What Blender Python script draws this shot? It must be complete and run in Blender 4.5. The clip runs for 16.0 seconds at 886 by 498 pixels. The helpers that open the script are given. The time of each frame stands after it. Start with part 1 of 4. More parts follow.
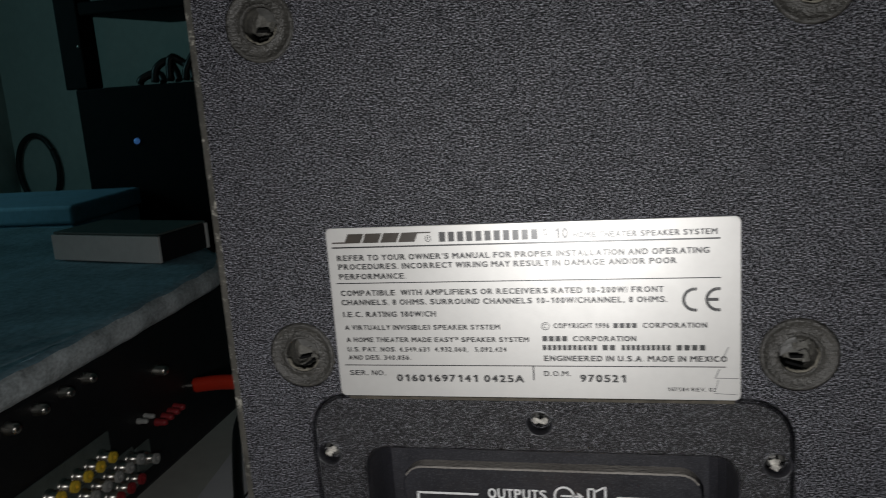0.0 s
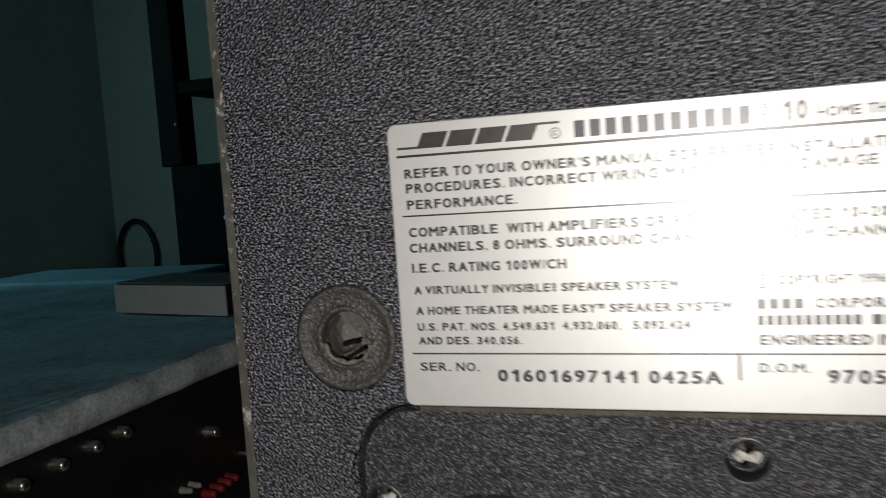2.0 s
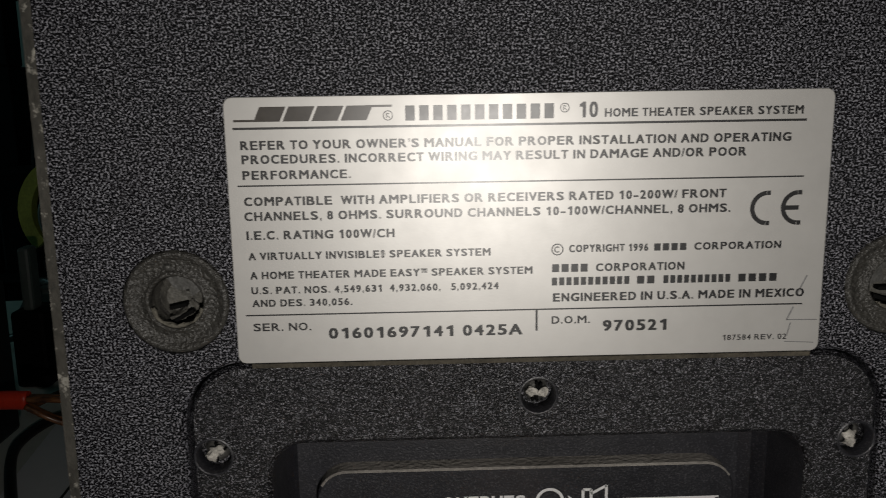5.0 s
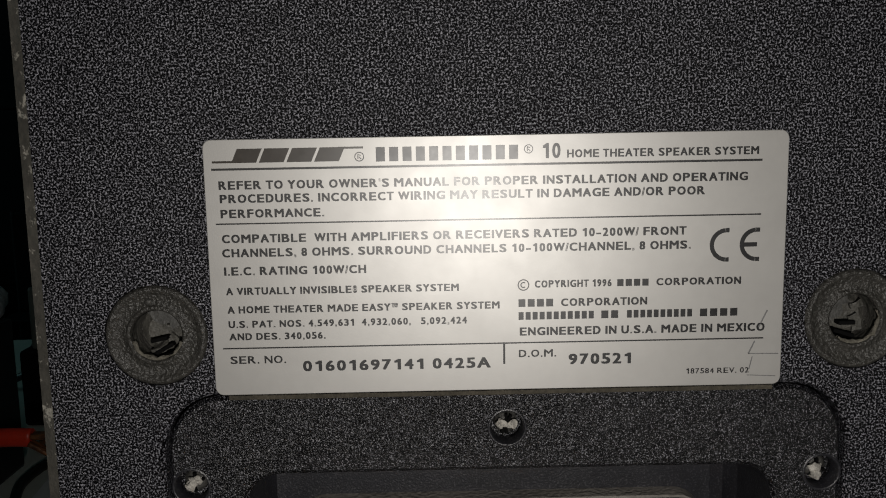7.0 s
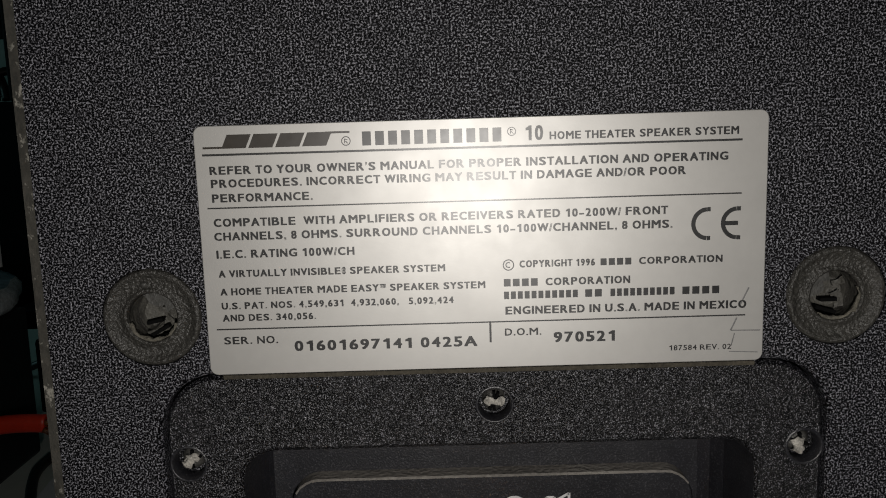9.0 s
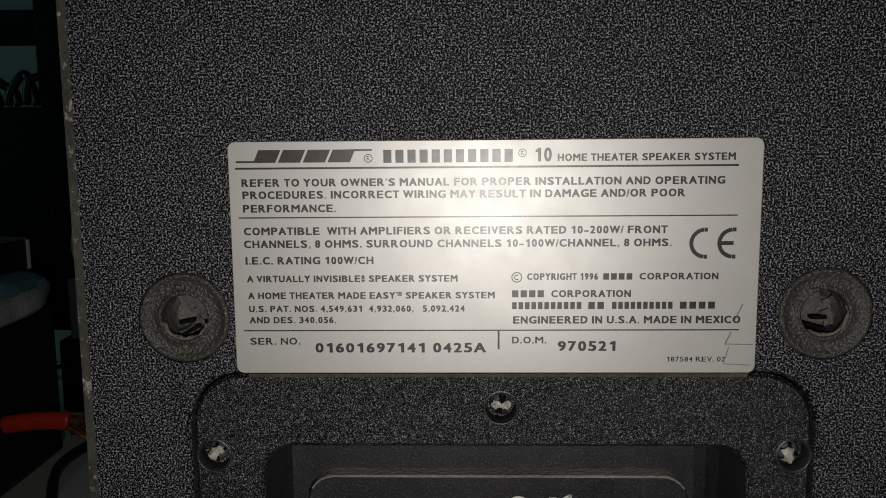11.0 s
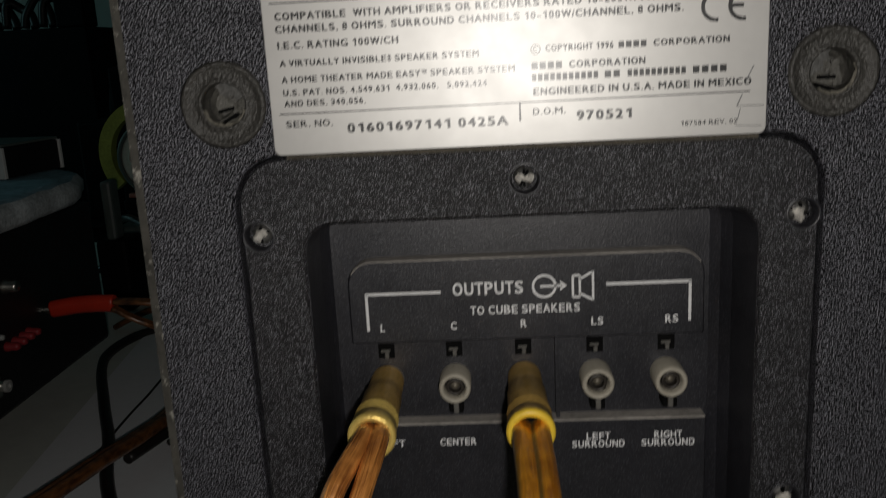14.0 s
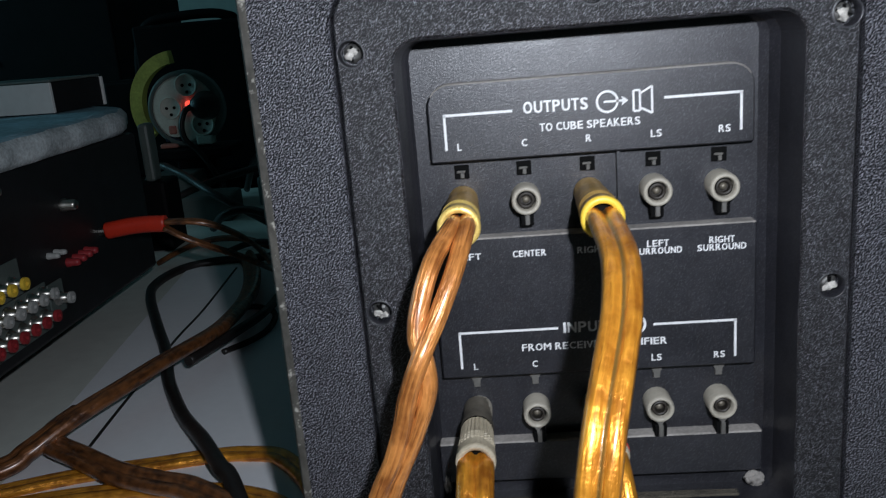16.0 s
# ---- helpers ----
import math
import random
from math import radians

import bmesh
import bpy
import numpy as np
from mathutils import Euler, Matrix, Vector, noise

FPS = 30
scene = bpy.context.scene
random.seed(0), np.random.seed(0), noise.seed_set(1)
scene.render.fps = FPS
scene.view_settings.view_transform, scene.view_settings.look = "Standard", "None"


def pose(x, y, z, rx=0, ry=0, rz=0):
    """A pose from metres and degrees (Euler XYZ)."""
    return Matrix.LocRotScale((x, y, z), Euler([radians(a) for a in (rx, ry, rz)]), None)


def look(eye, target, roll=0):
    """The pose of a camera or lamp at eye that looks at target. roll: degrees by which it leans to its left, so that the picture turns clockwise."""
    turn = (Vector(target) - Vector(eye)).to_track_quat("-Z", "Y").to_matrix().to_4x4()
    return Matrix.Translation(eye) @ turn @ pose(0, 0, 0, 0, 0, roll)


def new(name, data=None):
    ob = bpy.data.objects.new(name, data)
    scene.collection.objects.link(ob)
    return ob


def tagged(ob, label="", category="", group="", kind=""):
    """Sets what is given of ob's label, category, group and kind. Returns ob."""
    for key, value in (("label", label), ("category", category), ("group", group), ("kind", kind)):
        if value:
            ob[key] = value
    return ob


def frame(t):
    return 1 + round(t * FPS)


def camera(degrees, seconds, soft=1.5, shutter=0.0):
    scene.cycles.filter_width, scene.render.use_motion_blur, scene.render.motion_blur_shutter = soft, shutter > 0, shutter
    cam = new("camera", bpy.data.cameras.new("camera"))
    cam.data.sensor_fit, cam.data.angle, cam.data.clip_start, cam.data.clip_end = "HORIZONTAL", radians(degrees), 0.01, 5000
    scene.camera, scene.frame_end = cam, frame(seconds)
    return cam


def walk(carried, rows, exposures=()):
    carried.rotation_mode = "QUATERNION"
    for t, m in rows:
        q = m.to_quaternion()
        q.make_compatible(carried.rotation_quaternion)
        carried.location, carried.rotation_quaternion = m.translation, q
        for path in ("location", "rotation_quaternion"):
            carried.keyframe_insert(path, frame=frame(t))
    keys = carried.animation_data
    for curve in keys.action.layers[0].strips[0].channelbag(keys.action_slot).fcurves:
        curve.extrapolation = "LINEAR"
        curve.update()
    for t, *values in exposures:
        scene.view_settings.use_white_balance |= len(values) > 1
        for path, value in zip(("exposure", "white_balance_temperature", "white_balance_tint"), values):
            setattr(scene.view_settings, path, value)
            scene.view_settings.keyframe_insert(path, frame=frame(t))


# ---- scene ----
LENS = 55.22
PATH = [
    (0.0, look((0.0280, -0.2250, 0.3150), (-0.412, 1.681, -0.102), -4.2)),
    (0.5, look((0.0390, -0.2270, 0.3000), (-0.353, 1.704, -0.044), -3.4)),
    (1.0, look((0.0410, -0.2100, 0.2850), (-0.341, 1.720, -0.076), -4.0)),
    (1.5, pose(0.0227, -0.1649, 0.2788, 79.85, 5.14, 15.39)),
    (2.0, pose(-0.0016, -0.1410, 0.2631, 85.06, 3.93, 18.27)),
    (2.5, pose(-0.0296, -0.1207, 0.2739, 80.68, 2.49, 7.65)),
    (3.0, pose(-0.0499, -0.1238, 0.2795, 80.45, 2.49, 2.93)),
    (3.5, pose(-0.0470, -0.1316, 0.2853, 79.92, 2.28, 1.49)),
    (4.0, pose(-0.0391, -0.1433, 0.2902, 76.95, 1.99, -0.18)),
    (4.5, pose(-0.0280, -0.1578, 0.2763, 79.18, 1.34, -1.22)),
    (5.0, pose(-0.0222, -0.1577, 0.2738, 79.20, 0.87, -1.60)),
    (5.2, pose(-0.0192, -0.1571, 0.2751, 78.54, 0.64, -1.53)),
    (7.3, pose(-0.0132, -0.1645, 0.2738, 82.14, 0.93, -0.53)),
    (7.5, pose(-0.0126, -0.1644, 0.2769, 80.93, 0.77, -0.40)),
    (8.0, pose(-0.0110, -0.1668, 0.2760, 81.31, 1.06, -0.53)),
    (8.5, pose(-0.0094, -0.1680, 0.2753, 80.75, 1.42, -0.14)),
    (9.0, pose(-0.0083, -0.1680, 0.2732, 81.07, 1.71, 0.16)),
    (11.5, pose(-0.0061, -0.1819, 0.2751, 81.96, 0.39, 1.77)),
    (12.0, pose(-0.0032, -0.1821, 0.2744, 80.97, 0.92, 1.52)),
    (12.5, pose(0.0005, -0.1801, 0.2745, 81.48, 0.90, 1.02)),
    (13.0, pose(0.0013, -0.1858, 0.2644, 80.67, 1.30, 1.86)),
    (13.5, pose(-0.0021, -0.1891, 0.2568, 79.00, 2.21, 2.35)),
    (14.0, pose(-0.0078, -0.1969, 0.2444, 76.71, 3.03, 2.77)),
    (14.5, pose(-0.0115, -0.2068, 0.2290, 76.29, 3.39, 2.76)),
    (15.0, pose(-0.0109, -0.2156, 0.2245, 76.05, 4.08, 3.07)),
    (15.5, pose(-0.0166, -0.2274, 0.2159, 75.77, 4.48, 2.99)),
    (16.0, pose(-0.0256, -0.2298, 0.2083, 75.09, 4.66, 3.32)),
]
EXPOSURES = [(0.0, 0.6, 6200, 10), (1.0, 0.80, 6150, 10), (1.5, 0.95, 6250, 10), (2.0, 1.0, 6450, 10), (2.5, 0.95, 6500, 10), (3.0, 0.5, 6550, 10), (3.5, 0.33, 6600, 10), (5.0, 0.06, 6600, 10), (9.0, 0.0, 6550, 10),
             (13.0, -0.05, 6550, 10), (14.0, 0.05, 6550, 10), (14.5, 0.1, 6500, 10), (15.0, 0.48, 6100, 10), (15.5, 1.15, 5650, 10), (16.0, 1.6, 5550, 10)]
cam = camera(LENS, 16.0, soft=1.0, shutter=0.5)
walk(cam, PATH, EXPOSURES)

# ---------------------------------------------------------------- light
world = bpy.data.worlds.new("night")
scene.world = world
world.use_nodes = True
world.node_tree.nodes["Background"].inputs[0].default_value = (0.02, 0.05, 0.06, 1)
world.node_tree.nodes["Background"].inputs[1].default_value = 0.3


def lamp(name, kind, place, aim, energy, colour, **more):
    data = bpy.data.lights.new(name, kind)
    data.energy, data.color = energy, colour
    for key, value in more.items():
        if key == "radius":
            data.shadow_soft_size = value
        elif key == "size":
            data.shape, data.size, data.size_y = "RECTANGLE", value[0], value[1]
        elif key == "cone":
            data.spot_size, data.spot_blend = radians(value[0]), value[1]
    ob = new(name, data)
    ob.matrix_world = look(place, aim)
    return ob


lamp("phone_torch", "SPOT", (0.003, -0.235, 0.243), (0.012, 0.0, 0.222), 1.2, (1.0, 0.96, 0.91), radius=0.004, cone=(162, 1.0))
# added teal fill for the room's dim ambient; no window is built there
lamp("teal_fill", "AREA", (-2.55, 0.9, 0.75), (-0.8, 1.6, 0.1), 3.2, (0.45, 0.95, 1.0), size=(1.2, 0.9))


# ---------------------------------------------------------------- materials
def material(name, colour, rough=0.5, metal=0.0, grain=0.0, grain_scale=400.0, vary=0.25, vary_scale=30.0, spec=0.5, coat=0.0, coat_rough=0.12, speck=0.0, speck_colour=(0.5, 0.5, 0.5), speck_scale=300.0, speck_from=0.62, speck_width=0.12, speck_rough=0.55, relief=0.0006, glints=0.0, glint_scale=2500.0, glint_colour=(0.4, 0.4, 0.42), glint_share=0.5, glint_width=0.25, pit=0.6, rough_vary=0.1, emit=0.0):
    m = bpy.data.materials.new(name)
    m.use_nodes = True
    nt = m.node_tree
    b = nt.nodes["Principled BSDF"]
    link = nt.links.new
    tc = nt.nodes.new("ShaderNodeTexCoord")

    def tex(scale, detail=3.0, rough_=0.55):
        n = nt.nodes.new("ShaderNodeTexNoise")
        n.inputs["Scale"].default_value, n.inputs["Detail"].default_value, n.inputs["Roughness"].default_value = scale, detail, rough_
        link(tc.outputs["Object"], n.inputs["Vector"])
        return n.outputs["Fac"]

    def ramp(fac, a, c):
        n = nt.nodes.new("ShaderNodeMapRange")
        n.inputs["From Min"].default_value, n.inputs["From Max"].default_value = a, c
        link(fac, n.inputs["Value"])
        return n.outputs["Result"]

    def mix(fac, one, two):
        n = nt.nodes.new("ShaderNodeMix")
        n.data_type = "RGBA"
        link(fac, n.inputs["Factor"])
        for sock, val in ((n.inputs[6], one), (n.inputs[7], two)):
            if isinstance(val, tuple):
                sock.default_value = (*val, 1)
            else:
                link(val, sock)
        return n.outputs[2]

    lo = tuple(c * (1 - vary) for c in colour)
    hi = tuple(min(1, c * (1 + vary)) for c in colour)
    col = mix(ramp(tex(vary_scale), 0.3, 0.7), lo, hi)
    col2 = mix(ramp(tex(vary_scale * 9), 0.35, 0.65), lo, hi)
    half = nt.nodes.new("ShaderNodeMix")
    half.data_type = "RGBA"
    half.inputs["Factor"].default_value = 0.4
    link(col, half.inputs[6])
    link(col2, half.inputs[7])
    col = half.outputs[2]
    if speck:
        fac = ramp(tex(speck_scale, 4.0, speck_rough), speck_from, speck_from + speck_width)
        mul = nt.nodes.new("ShaderNodeMath")
        mul.operation = "MULTIPLY"
        mul.inputs[1].default_value = speck
        link(fac, mul.inputs[0])
        col = mix(mul.outputs[0], col, speck_colour)
    hammered = None
    # sparkle painted into the base colour as pale flecks, glossier there too
    if glints:
        fine = tex(glint_scale, 2.0, 0.6)
        pick = ramp(fine, 0.62 - 0.20 * glint_share, 0.62 + glint_width - 0.20 * glint_share)
        big = ramp(tex(glint_scale * 0.07, 3.0), -0.35, 0.55)
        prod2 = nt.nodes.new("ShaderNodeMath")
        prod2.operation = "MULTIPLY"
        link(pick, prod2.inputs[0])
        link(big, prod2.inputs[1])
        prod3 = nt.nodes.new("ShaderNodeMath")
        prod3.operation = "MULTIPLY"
        prod3.inputs[1].default_value = glints
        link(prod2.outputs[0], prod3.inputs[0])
        col = mix(prod3.outputs[0], col, glint_colour)
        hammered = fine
    link(col, b.inputs["Base Color"])
    rr = nt.nodes.new("ShaderNodeMapRange")
    rr.inputs["To Min"].default_value, rr.inputs["To Max"].default_value = max(0.03, rough - rough_vary), min(1, rough + rough_vary)
    link(tex(vary_scale * 3), rr.inputs["Value"])
    link(rr.outputs["Result"], b.inputs["Roughness"])
    b.inputs["Metallic"].default_value = metal
    b.inputs["Specular IOR Level"].default_value = spec
    if glints:
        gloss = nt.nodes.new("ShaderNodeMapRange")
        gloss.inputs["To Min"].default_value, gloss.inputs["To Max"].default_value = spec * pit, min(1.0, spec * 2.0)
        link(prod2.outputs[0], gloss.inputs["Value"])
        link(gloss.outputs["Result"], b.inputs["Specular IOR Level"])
    b.inputs["Coat Weight"].default_value = coat
    b.inputs["Coat Roughness"].default_value = coat_rough
    if grain:
        bump = nt.nodes.new("ShaderNodeBump")
        bump.inputs["Strength"].default_value, bump.inputs["Distance"].default_value = min(1.0, grain), relief
        if hammered:
            both = nt.nodes.new("ShaderNodeMath")
            both.operation = "MULTIPLY_ADD"
            both.inputs[1].default_value = 0.6
            link(tex(grain_scale, 2.0), both.inputs[0])
            link(hammered, both.inputs[2])
            link(both.outputs[0], bump.inputs["Height"])
        else:
            link(tex(grain_scale, 2.0), bump.inputs["Height"])
        link(bump.outputs["Normal"], b.inputs["Normal"])
    if emit:
        b.inputs["Emission Color"].default_value, b.inputs["Emission Strength"].default_value = (*colour, 1), emit
    return m


# near-black surfaces; the torch's glints on their grain are painted in pale
CABINET = material("black_textured_vinyl", (0.002, 0.002, 0.003), 0.40, grain=1.0, grain_scale=3600, relief=0.00022, vary=0.4, vary_scale=14, glints=1.0, glint_scale=2500, glint_colour=(0.32, 0.32, 0.365), glint_share=0.55, glint_width=0.13, spec=1.0, pit=0.10, rough_vary=0.06)
SCUFF = material("worn_edge_band", (0.075, 0.070, 0.060), 0.7, grain=0.8, grain_scale=500, vary=0.45, vary_scale=50, speck=0.9, speck_colour=(0.42, 0.40, 0.35), speck_scale=300, speck_from=0.58, speck_width=0.08, speck_rough=0.7)
PLATE = material("black_grained_plastic", (0.002, 0.002, 0.0028), 0.30, grain=1.0, grain_scale=2600, relief=0.00024, vary=0.3, vary_scale=20, glints=1.0, glint_scale=3300, glint_colour=(0.25, 0.25, 0.28), glint_share=0.33, glint_width=0.13, spec=1.0, pit=0.35, rough_vary=0.05)
SMOOTH = material("black_smooth_plastic", (0.016, 0.016, 0.020), 0.38, grain=0.7, grain_scale=2600, relief=0.00010, vary=0.35, vary_scale=35, glints=0.6, glint_scale=2200, glint_colour=(0.09, 0.09, 0.10), glint_share=0.45, spec=1.0)
DUST = material("dusty_ledge", (0.30, 0.28, 0.255), 0.95, grain=0.6, grain_scale=900, vary=0.35, vary_scale=90)
BROWN_DUST = material("brown_dust", (0.075, 0.066, 0.05), 0.95, grain=1.0, grain_scale=1200, vary=0.5, vary_scale=200)
ALU = material("silver_label_foil", (0.54, 0.53, 0.51), 0.46, metal=0.45, coat=0.4, coat_rough=0.36, grain=0.015, grain_scale=3500, vary=0.04, vary_scale=40, rough_vary=0.05)
INK = material("black_print", (0.012, 0.012, 0.013), 0.4, coat=0.7, coat_rough=0.3, vary=0.2, vary_scale=200)
LOGO = material("brown_black_print", (0.035, 0.026, 0.018), 0.35, coat=0.9, coat_rough=0.3, vary=0.2, vary_scale=200)
PENCIL = material("pencil_mark", (0.20, 0.20, 0.20), 0.6, vary=0.3, vary_scale=300)
WHITE_PRINT = material("white_print", (0.72, 0.72, 0.72), 0.6, vary=0.12, vary_scale=400)
RIM = material("edge_of_label", (0.16, 0.15, 0.12), 0.6, vary=0.4, vary_scale=150)
BOLT = material("grey_weathered_plug", (0.042, 0.040, 0.036), 0.42, grain=1.0, grain_scale=1300, vary=0.35, vary_scale=60, speck=0.3, speck_colour=(0.16, 0.155, 0.14), speck_scale=2200, speck_from=0.54)
CAP = material("smooth_grey_cap", (0.060, 0.059, 0.055), 0.45, grain=0.6, grain_scale=900, relief=0.0003, vary=0.4, vary_scale=300)
LIP = material("worn_tan_lip", (0.14, 0.13, 0.105), 0.8, grain=1.0, grain_scale=900, vary=0.6, vary_scale=400)
DEBRIS = material("dusty_grey_core", (0.075, 0.072, 0.063), 0.6, grain=1.0, grain_scale=600, vary=0.7, vary_scale=350)
CLOT = material("pale_packed_dust", (0.46, 0.44, 0.40), 0.95, grain=1.0, grain_scale=900, vary=0.6, vary_scale=600)
SCREW = material("dusty_steel_screw", (0.085, 0.083, 0.078), 0.45, metal=0.3, grain=0.8, grain_scale=700, vary=0.6, vary_scale=500)
# black that paints the shade inside small openings, on solid blocks and discs
HOLE_SHADE = material("hole_shade_black", (0.004, 0.004, 0.004), 0.9, spec=0.1)
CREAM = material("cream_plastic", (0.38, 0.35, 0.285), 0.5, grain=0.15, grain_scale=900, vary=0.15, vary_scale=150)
CREAM_PLUG = material("yellowed_ribbed_plastic", (0.42, 0.365, 0.26), 0.55, grain=0.4, grain_scale=900, vary=0.3, vary_scale=200)
# cream darkened to carry the recess's shade in its colour
CREAM_SHADED = material("shaded_cream_plastic", (0.11, 0.105, 0.095), 0.6, vary=0.25, vary_scale=150)
BRONZE = material("dull_bronze", (0.03, 0.025, 0.02), 0.55, metal=0.2, vary=0.4, vary_scale=300)
STEEL = material("nickel", (0.55, 0.53, 0.48), 0.3, metal=1.0, vary=0.15, vary_scale=200)
STEEL_DULL = material("dull_nickel", (0.17, 0.15, 0.115), 0.5, metal=0.4, vary=0.3, vary_scale=300)
GOLD = material("gold_plating", (0.90, 0.60, 0.16), 0.36, metal=0.4, grain=0.3, grain_scale=1200, vary=0.25, vary_scale=250)
GOLD_OLD = material("tarnished_gold", (0.54, 0.34, 0.09), 0.45, metal=0.4, grain=0.3, grain_scale=900, vary=0.3, vary_scale=150)
YELLOW = material("yellow_collar", (0.85, 0.58, 0.05), 0.4, vary=0.12, vary_scale=150)
DESK = material("white_laminate", (0.72, 0.73, 0.67), 0.45, grain=0.05, grain_scale=600, vary=0.08, vary_scale=9)
PAPER = material("white_paper", (0.86, 0.86, 0.88), 0.8, vary=0.03, vary_scale=20)
BLACK = material("black_metal_case", (0.012, 0.012, 0.013), 0.5, grain=0.2, grain_scale=900, vary=0.3, vary_scale=20)
GREYPLATE = material("grey_jack_plate", (0.10, 0.12, 0.11), 0.45, vary=0.2, vary_scale=60)
RED = material("red_plastic", (0.6, 0.035, 0.012), 0.4, vary=0.12, vary_scale=90)
RCA_RED = material("red_ring", (0.30, 0.025, 0.03), 0.45, vary=0.3, vary_scale=200)
RCA_WHITE = material("white_ring", (0.40, 0.40, 0.38), 0.45, vary=0.15, vary_scale=200)
SLAB = material("blue_grey_cloth", (0.27, 0.42, 0.50), 0.9, grain=0.8, grain_scale=300, vary=0.45, vary_scale=22)
SLAB_EDGE = material("pale_speckled_edge", (0.55, 0.59, 0.60), 0.85, grain=0.8, grain_scale=200, vary=0.5, vary_scale=55)
CARTON = material("white_carton", (0.62, 0.62, 0.60), 0.7, vary=0.08, vary_scale=15)
WALL = material("pale_wall_paint", (0.50, 0.52, 0.48), 0.85, grain=0.3, grain_scale=80, vary=0.1, vary_scale=3)
CEIL = material("ceiling_paint", (0.6, 0.6, 0.58), 0.9, vary=0.05, vary_scale=3)
FLOOR = material("grey_floor_tile", (0.25, 0.25, 0.24), 0.6, vary=0.15, vary_scale=5)
RACK = material("black_painted_steel", (0.004, 0.004, 0.0045), 0.65, spec=0.12, vary=0.3, vary_scale=10)
RUBBER = material("black_cable_rubber", (0.016, 0.013, 0.012), 0.42, grain=0.15, grain_scale=500, vary=0.3, vary_scale=60)
BLUE_BIN = material("pale_blue_plastic", (0.25, 0.42, 0.55), 0.6, vary=0.2, vary_scale=8)
REEL = material("grey_cream_plastic", (0.62, 0.64, 0.56), 0.6, vary=0.15, vary_scale=40)
LIME = material("yellow_green_band", (0.42, 0.48, 0.10), 0.6, vary=0.3, vary_scale=40)
NAVY = material("dark_navy_cloth", (0.012, 0.018, 0.035), 0.9, grain=0.6, grain_scale=300, vary=0.3, vary_scale=20)
PINK = material("faded_pink_plastic", (0.42, 0.17, 0.13), 0.6, vary=0.3, vary_scale=60)
LED_RED = material("red_led", (1.0, 0.06, 0.03), 0.4, emit=0.6)
LED_BLUE = material("blue_led", (0.15, 0.4, 1.0), 0.4, emit=0.07)


def cable_material(name, base, dark, metal):
    m = bpy.data.materials.new(name)
    m.use_nodes = True
    nt = m.node_tree
    b = nt.nodes["Principled BSDF"]
    link = nt.links.new
    uv = nt.nodes.new("ShaderNodeUVMap")
    mp = nt.nodes.new("ShaderNodeMapping")
    mp.inputs["Scale"].default_value = (7, 16, 1)
    mp.inputs["Rotation"].default_value = (0, 0, 0)
    link(uv.outputs["UV"], mp.inputs["Vector"])
    wave = nt.nodes.new("ShaderNodeTexNoise")
    wave.inputs["Scale"].default_value, wave.inputs["Detail"].default_value, wave.inputs["Distortion"].default_value = 1.0, 3.0, 0.6
    link(mp.outputs["Vector"], wave.inputs["Vector"])
    tc = nt.nodes.new("ShaderNodeTexCoord")
    no = nt.nodes.new("ShaderNodeTexNoise")
    no.inputs["Scale"].default_value, no.inputs["Detail"].default_value = 160, 5
    link(tc.outputs["Object"], no.inputs["Vector"])
    add = nt.nodes.new("ShaderNodeMath")
    add.operation = "MULTIPLY_ADD"
    add.inputs[1].default_value = 0.75
    link(wave.outputs["Fac"], add.inputs[0])
    link(no.outputs["Fac"], add.inputs[2])
    cr = nt.nodes.new("ShaderNodeValToRGB")
    cr.color_ramp.elements[0].position, cr.color_ramp.elements[0].color = 0.66, (*dark, 1)
    cr.color_ramp.elements[1].position, cr.color_ramp.elements[1].color = 1.0, (*base, 1)
    link(add.outputs[0], cr.inputs["Fac"])
    link(cr.outputs["Color"], b.inputs["Base Color"])
    b.inputs["Roughness"].default_value = 0.38
    b.inputs["Metallic"].default_value = metal
    b.inputs["Coat Weight"].default_value = 0.8
    b.inputs["Coat Roughness"].default_value = 0.22
    bump = nt.nodes.new("ShaderNodeBump")
    bump.inputs["Strength"].default_value, bump.inputs["Distance"].default_value = 0.8, 0.0014
    link(add.outputs[0], bump.inputs["Height"])
    link(bump.outputs["Normal"], b.inputs["Normal"])
    return m


AMBER = cable_material("amber_jacket_over_copper", (0.85, 0.36, 0.025), (0.40, 0.13, 0.008), 0.6)
COPPER = cable_material("orange_copper_lead", (0.66, 0.265, 0.06), (0.26, 0.085, 0.016), 0.3)
TWIN = cable_material("amber_twin_jacket", (0.90, 0.38, 0.03), (0.50, 0.17, 0.01), 0.55)
nt = TWIN.node_tree
uvn = nt.nodes.new("ShaderNodeUVMap")
sp = nt.nodes.new("ShaderNodeSeparateXYZ")
nt.links.new(uvn.outputs["UV"], sp.inputs[0])
lane = nt.nodes.new("ShaderNodeValToRGB")
lane.color_ramp.elements[0].position, lane.color_ramp.elements[0].color = 0.26, (1, 1, 1, 1)
lane.color_ramp.elements[1].position, lane.color_ramp.elements[1].color = 0.74, (1, 1, 1, 1)
for at, val in ((0.32, 0.0), (0.455, 0.0), (0.485, 1.0), (0.515, 1.0), (0.545, 0.0), (0.68, 0.0)):
    e = lane.color_ramp.elements.new(at)
    e.color = (val, val, val, 1)
nt.links.new(sp.outputs[1], lane.inputs["Fac"])
blend = nt.nodes.new("ShaderNodeMix")
blend.data_type = "RGBA"
blend.inputs[7].default_value = (0.26, 0.15, 0.03, 1)
was = nt.nodes["Principled BSDF"].inputs["Base Color"].links[0].from_socket
nt.links.new(was, blend.inputs[6])
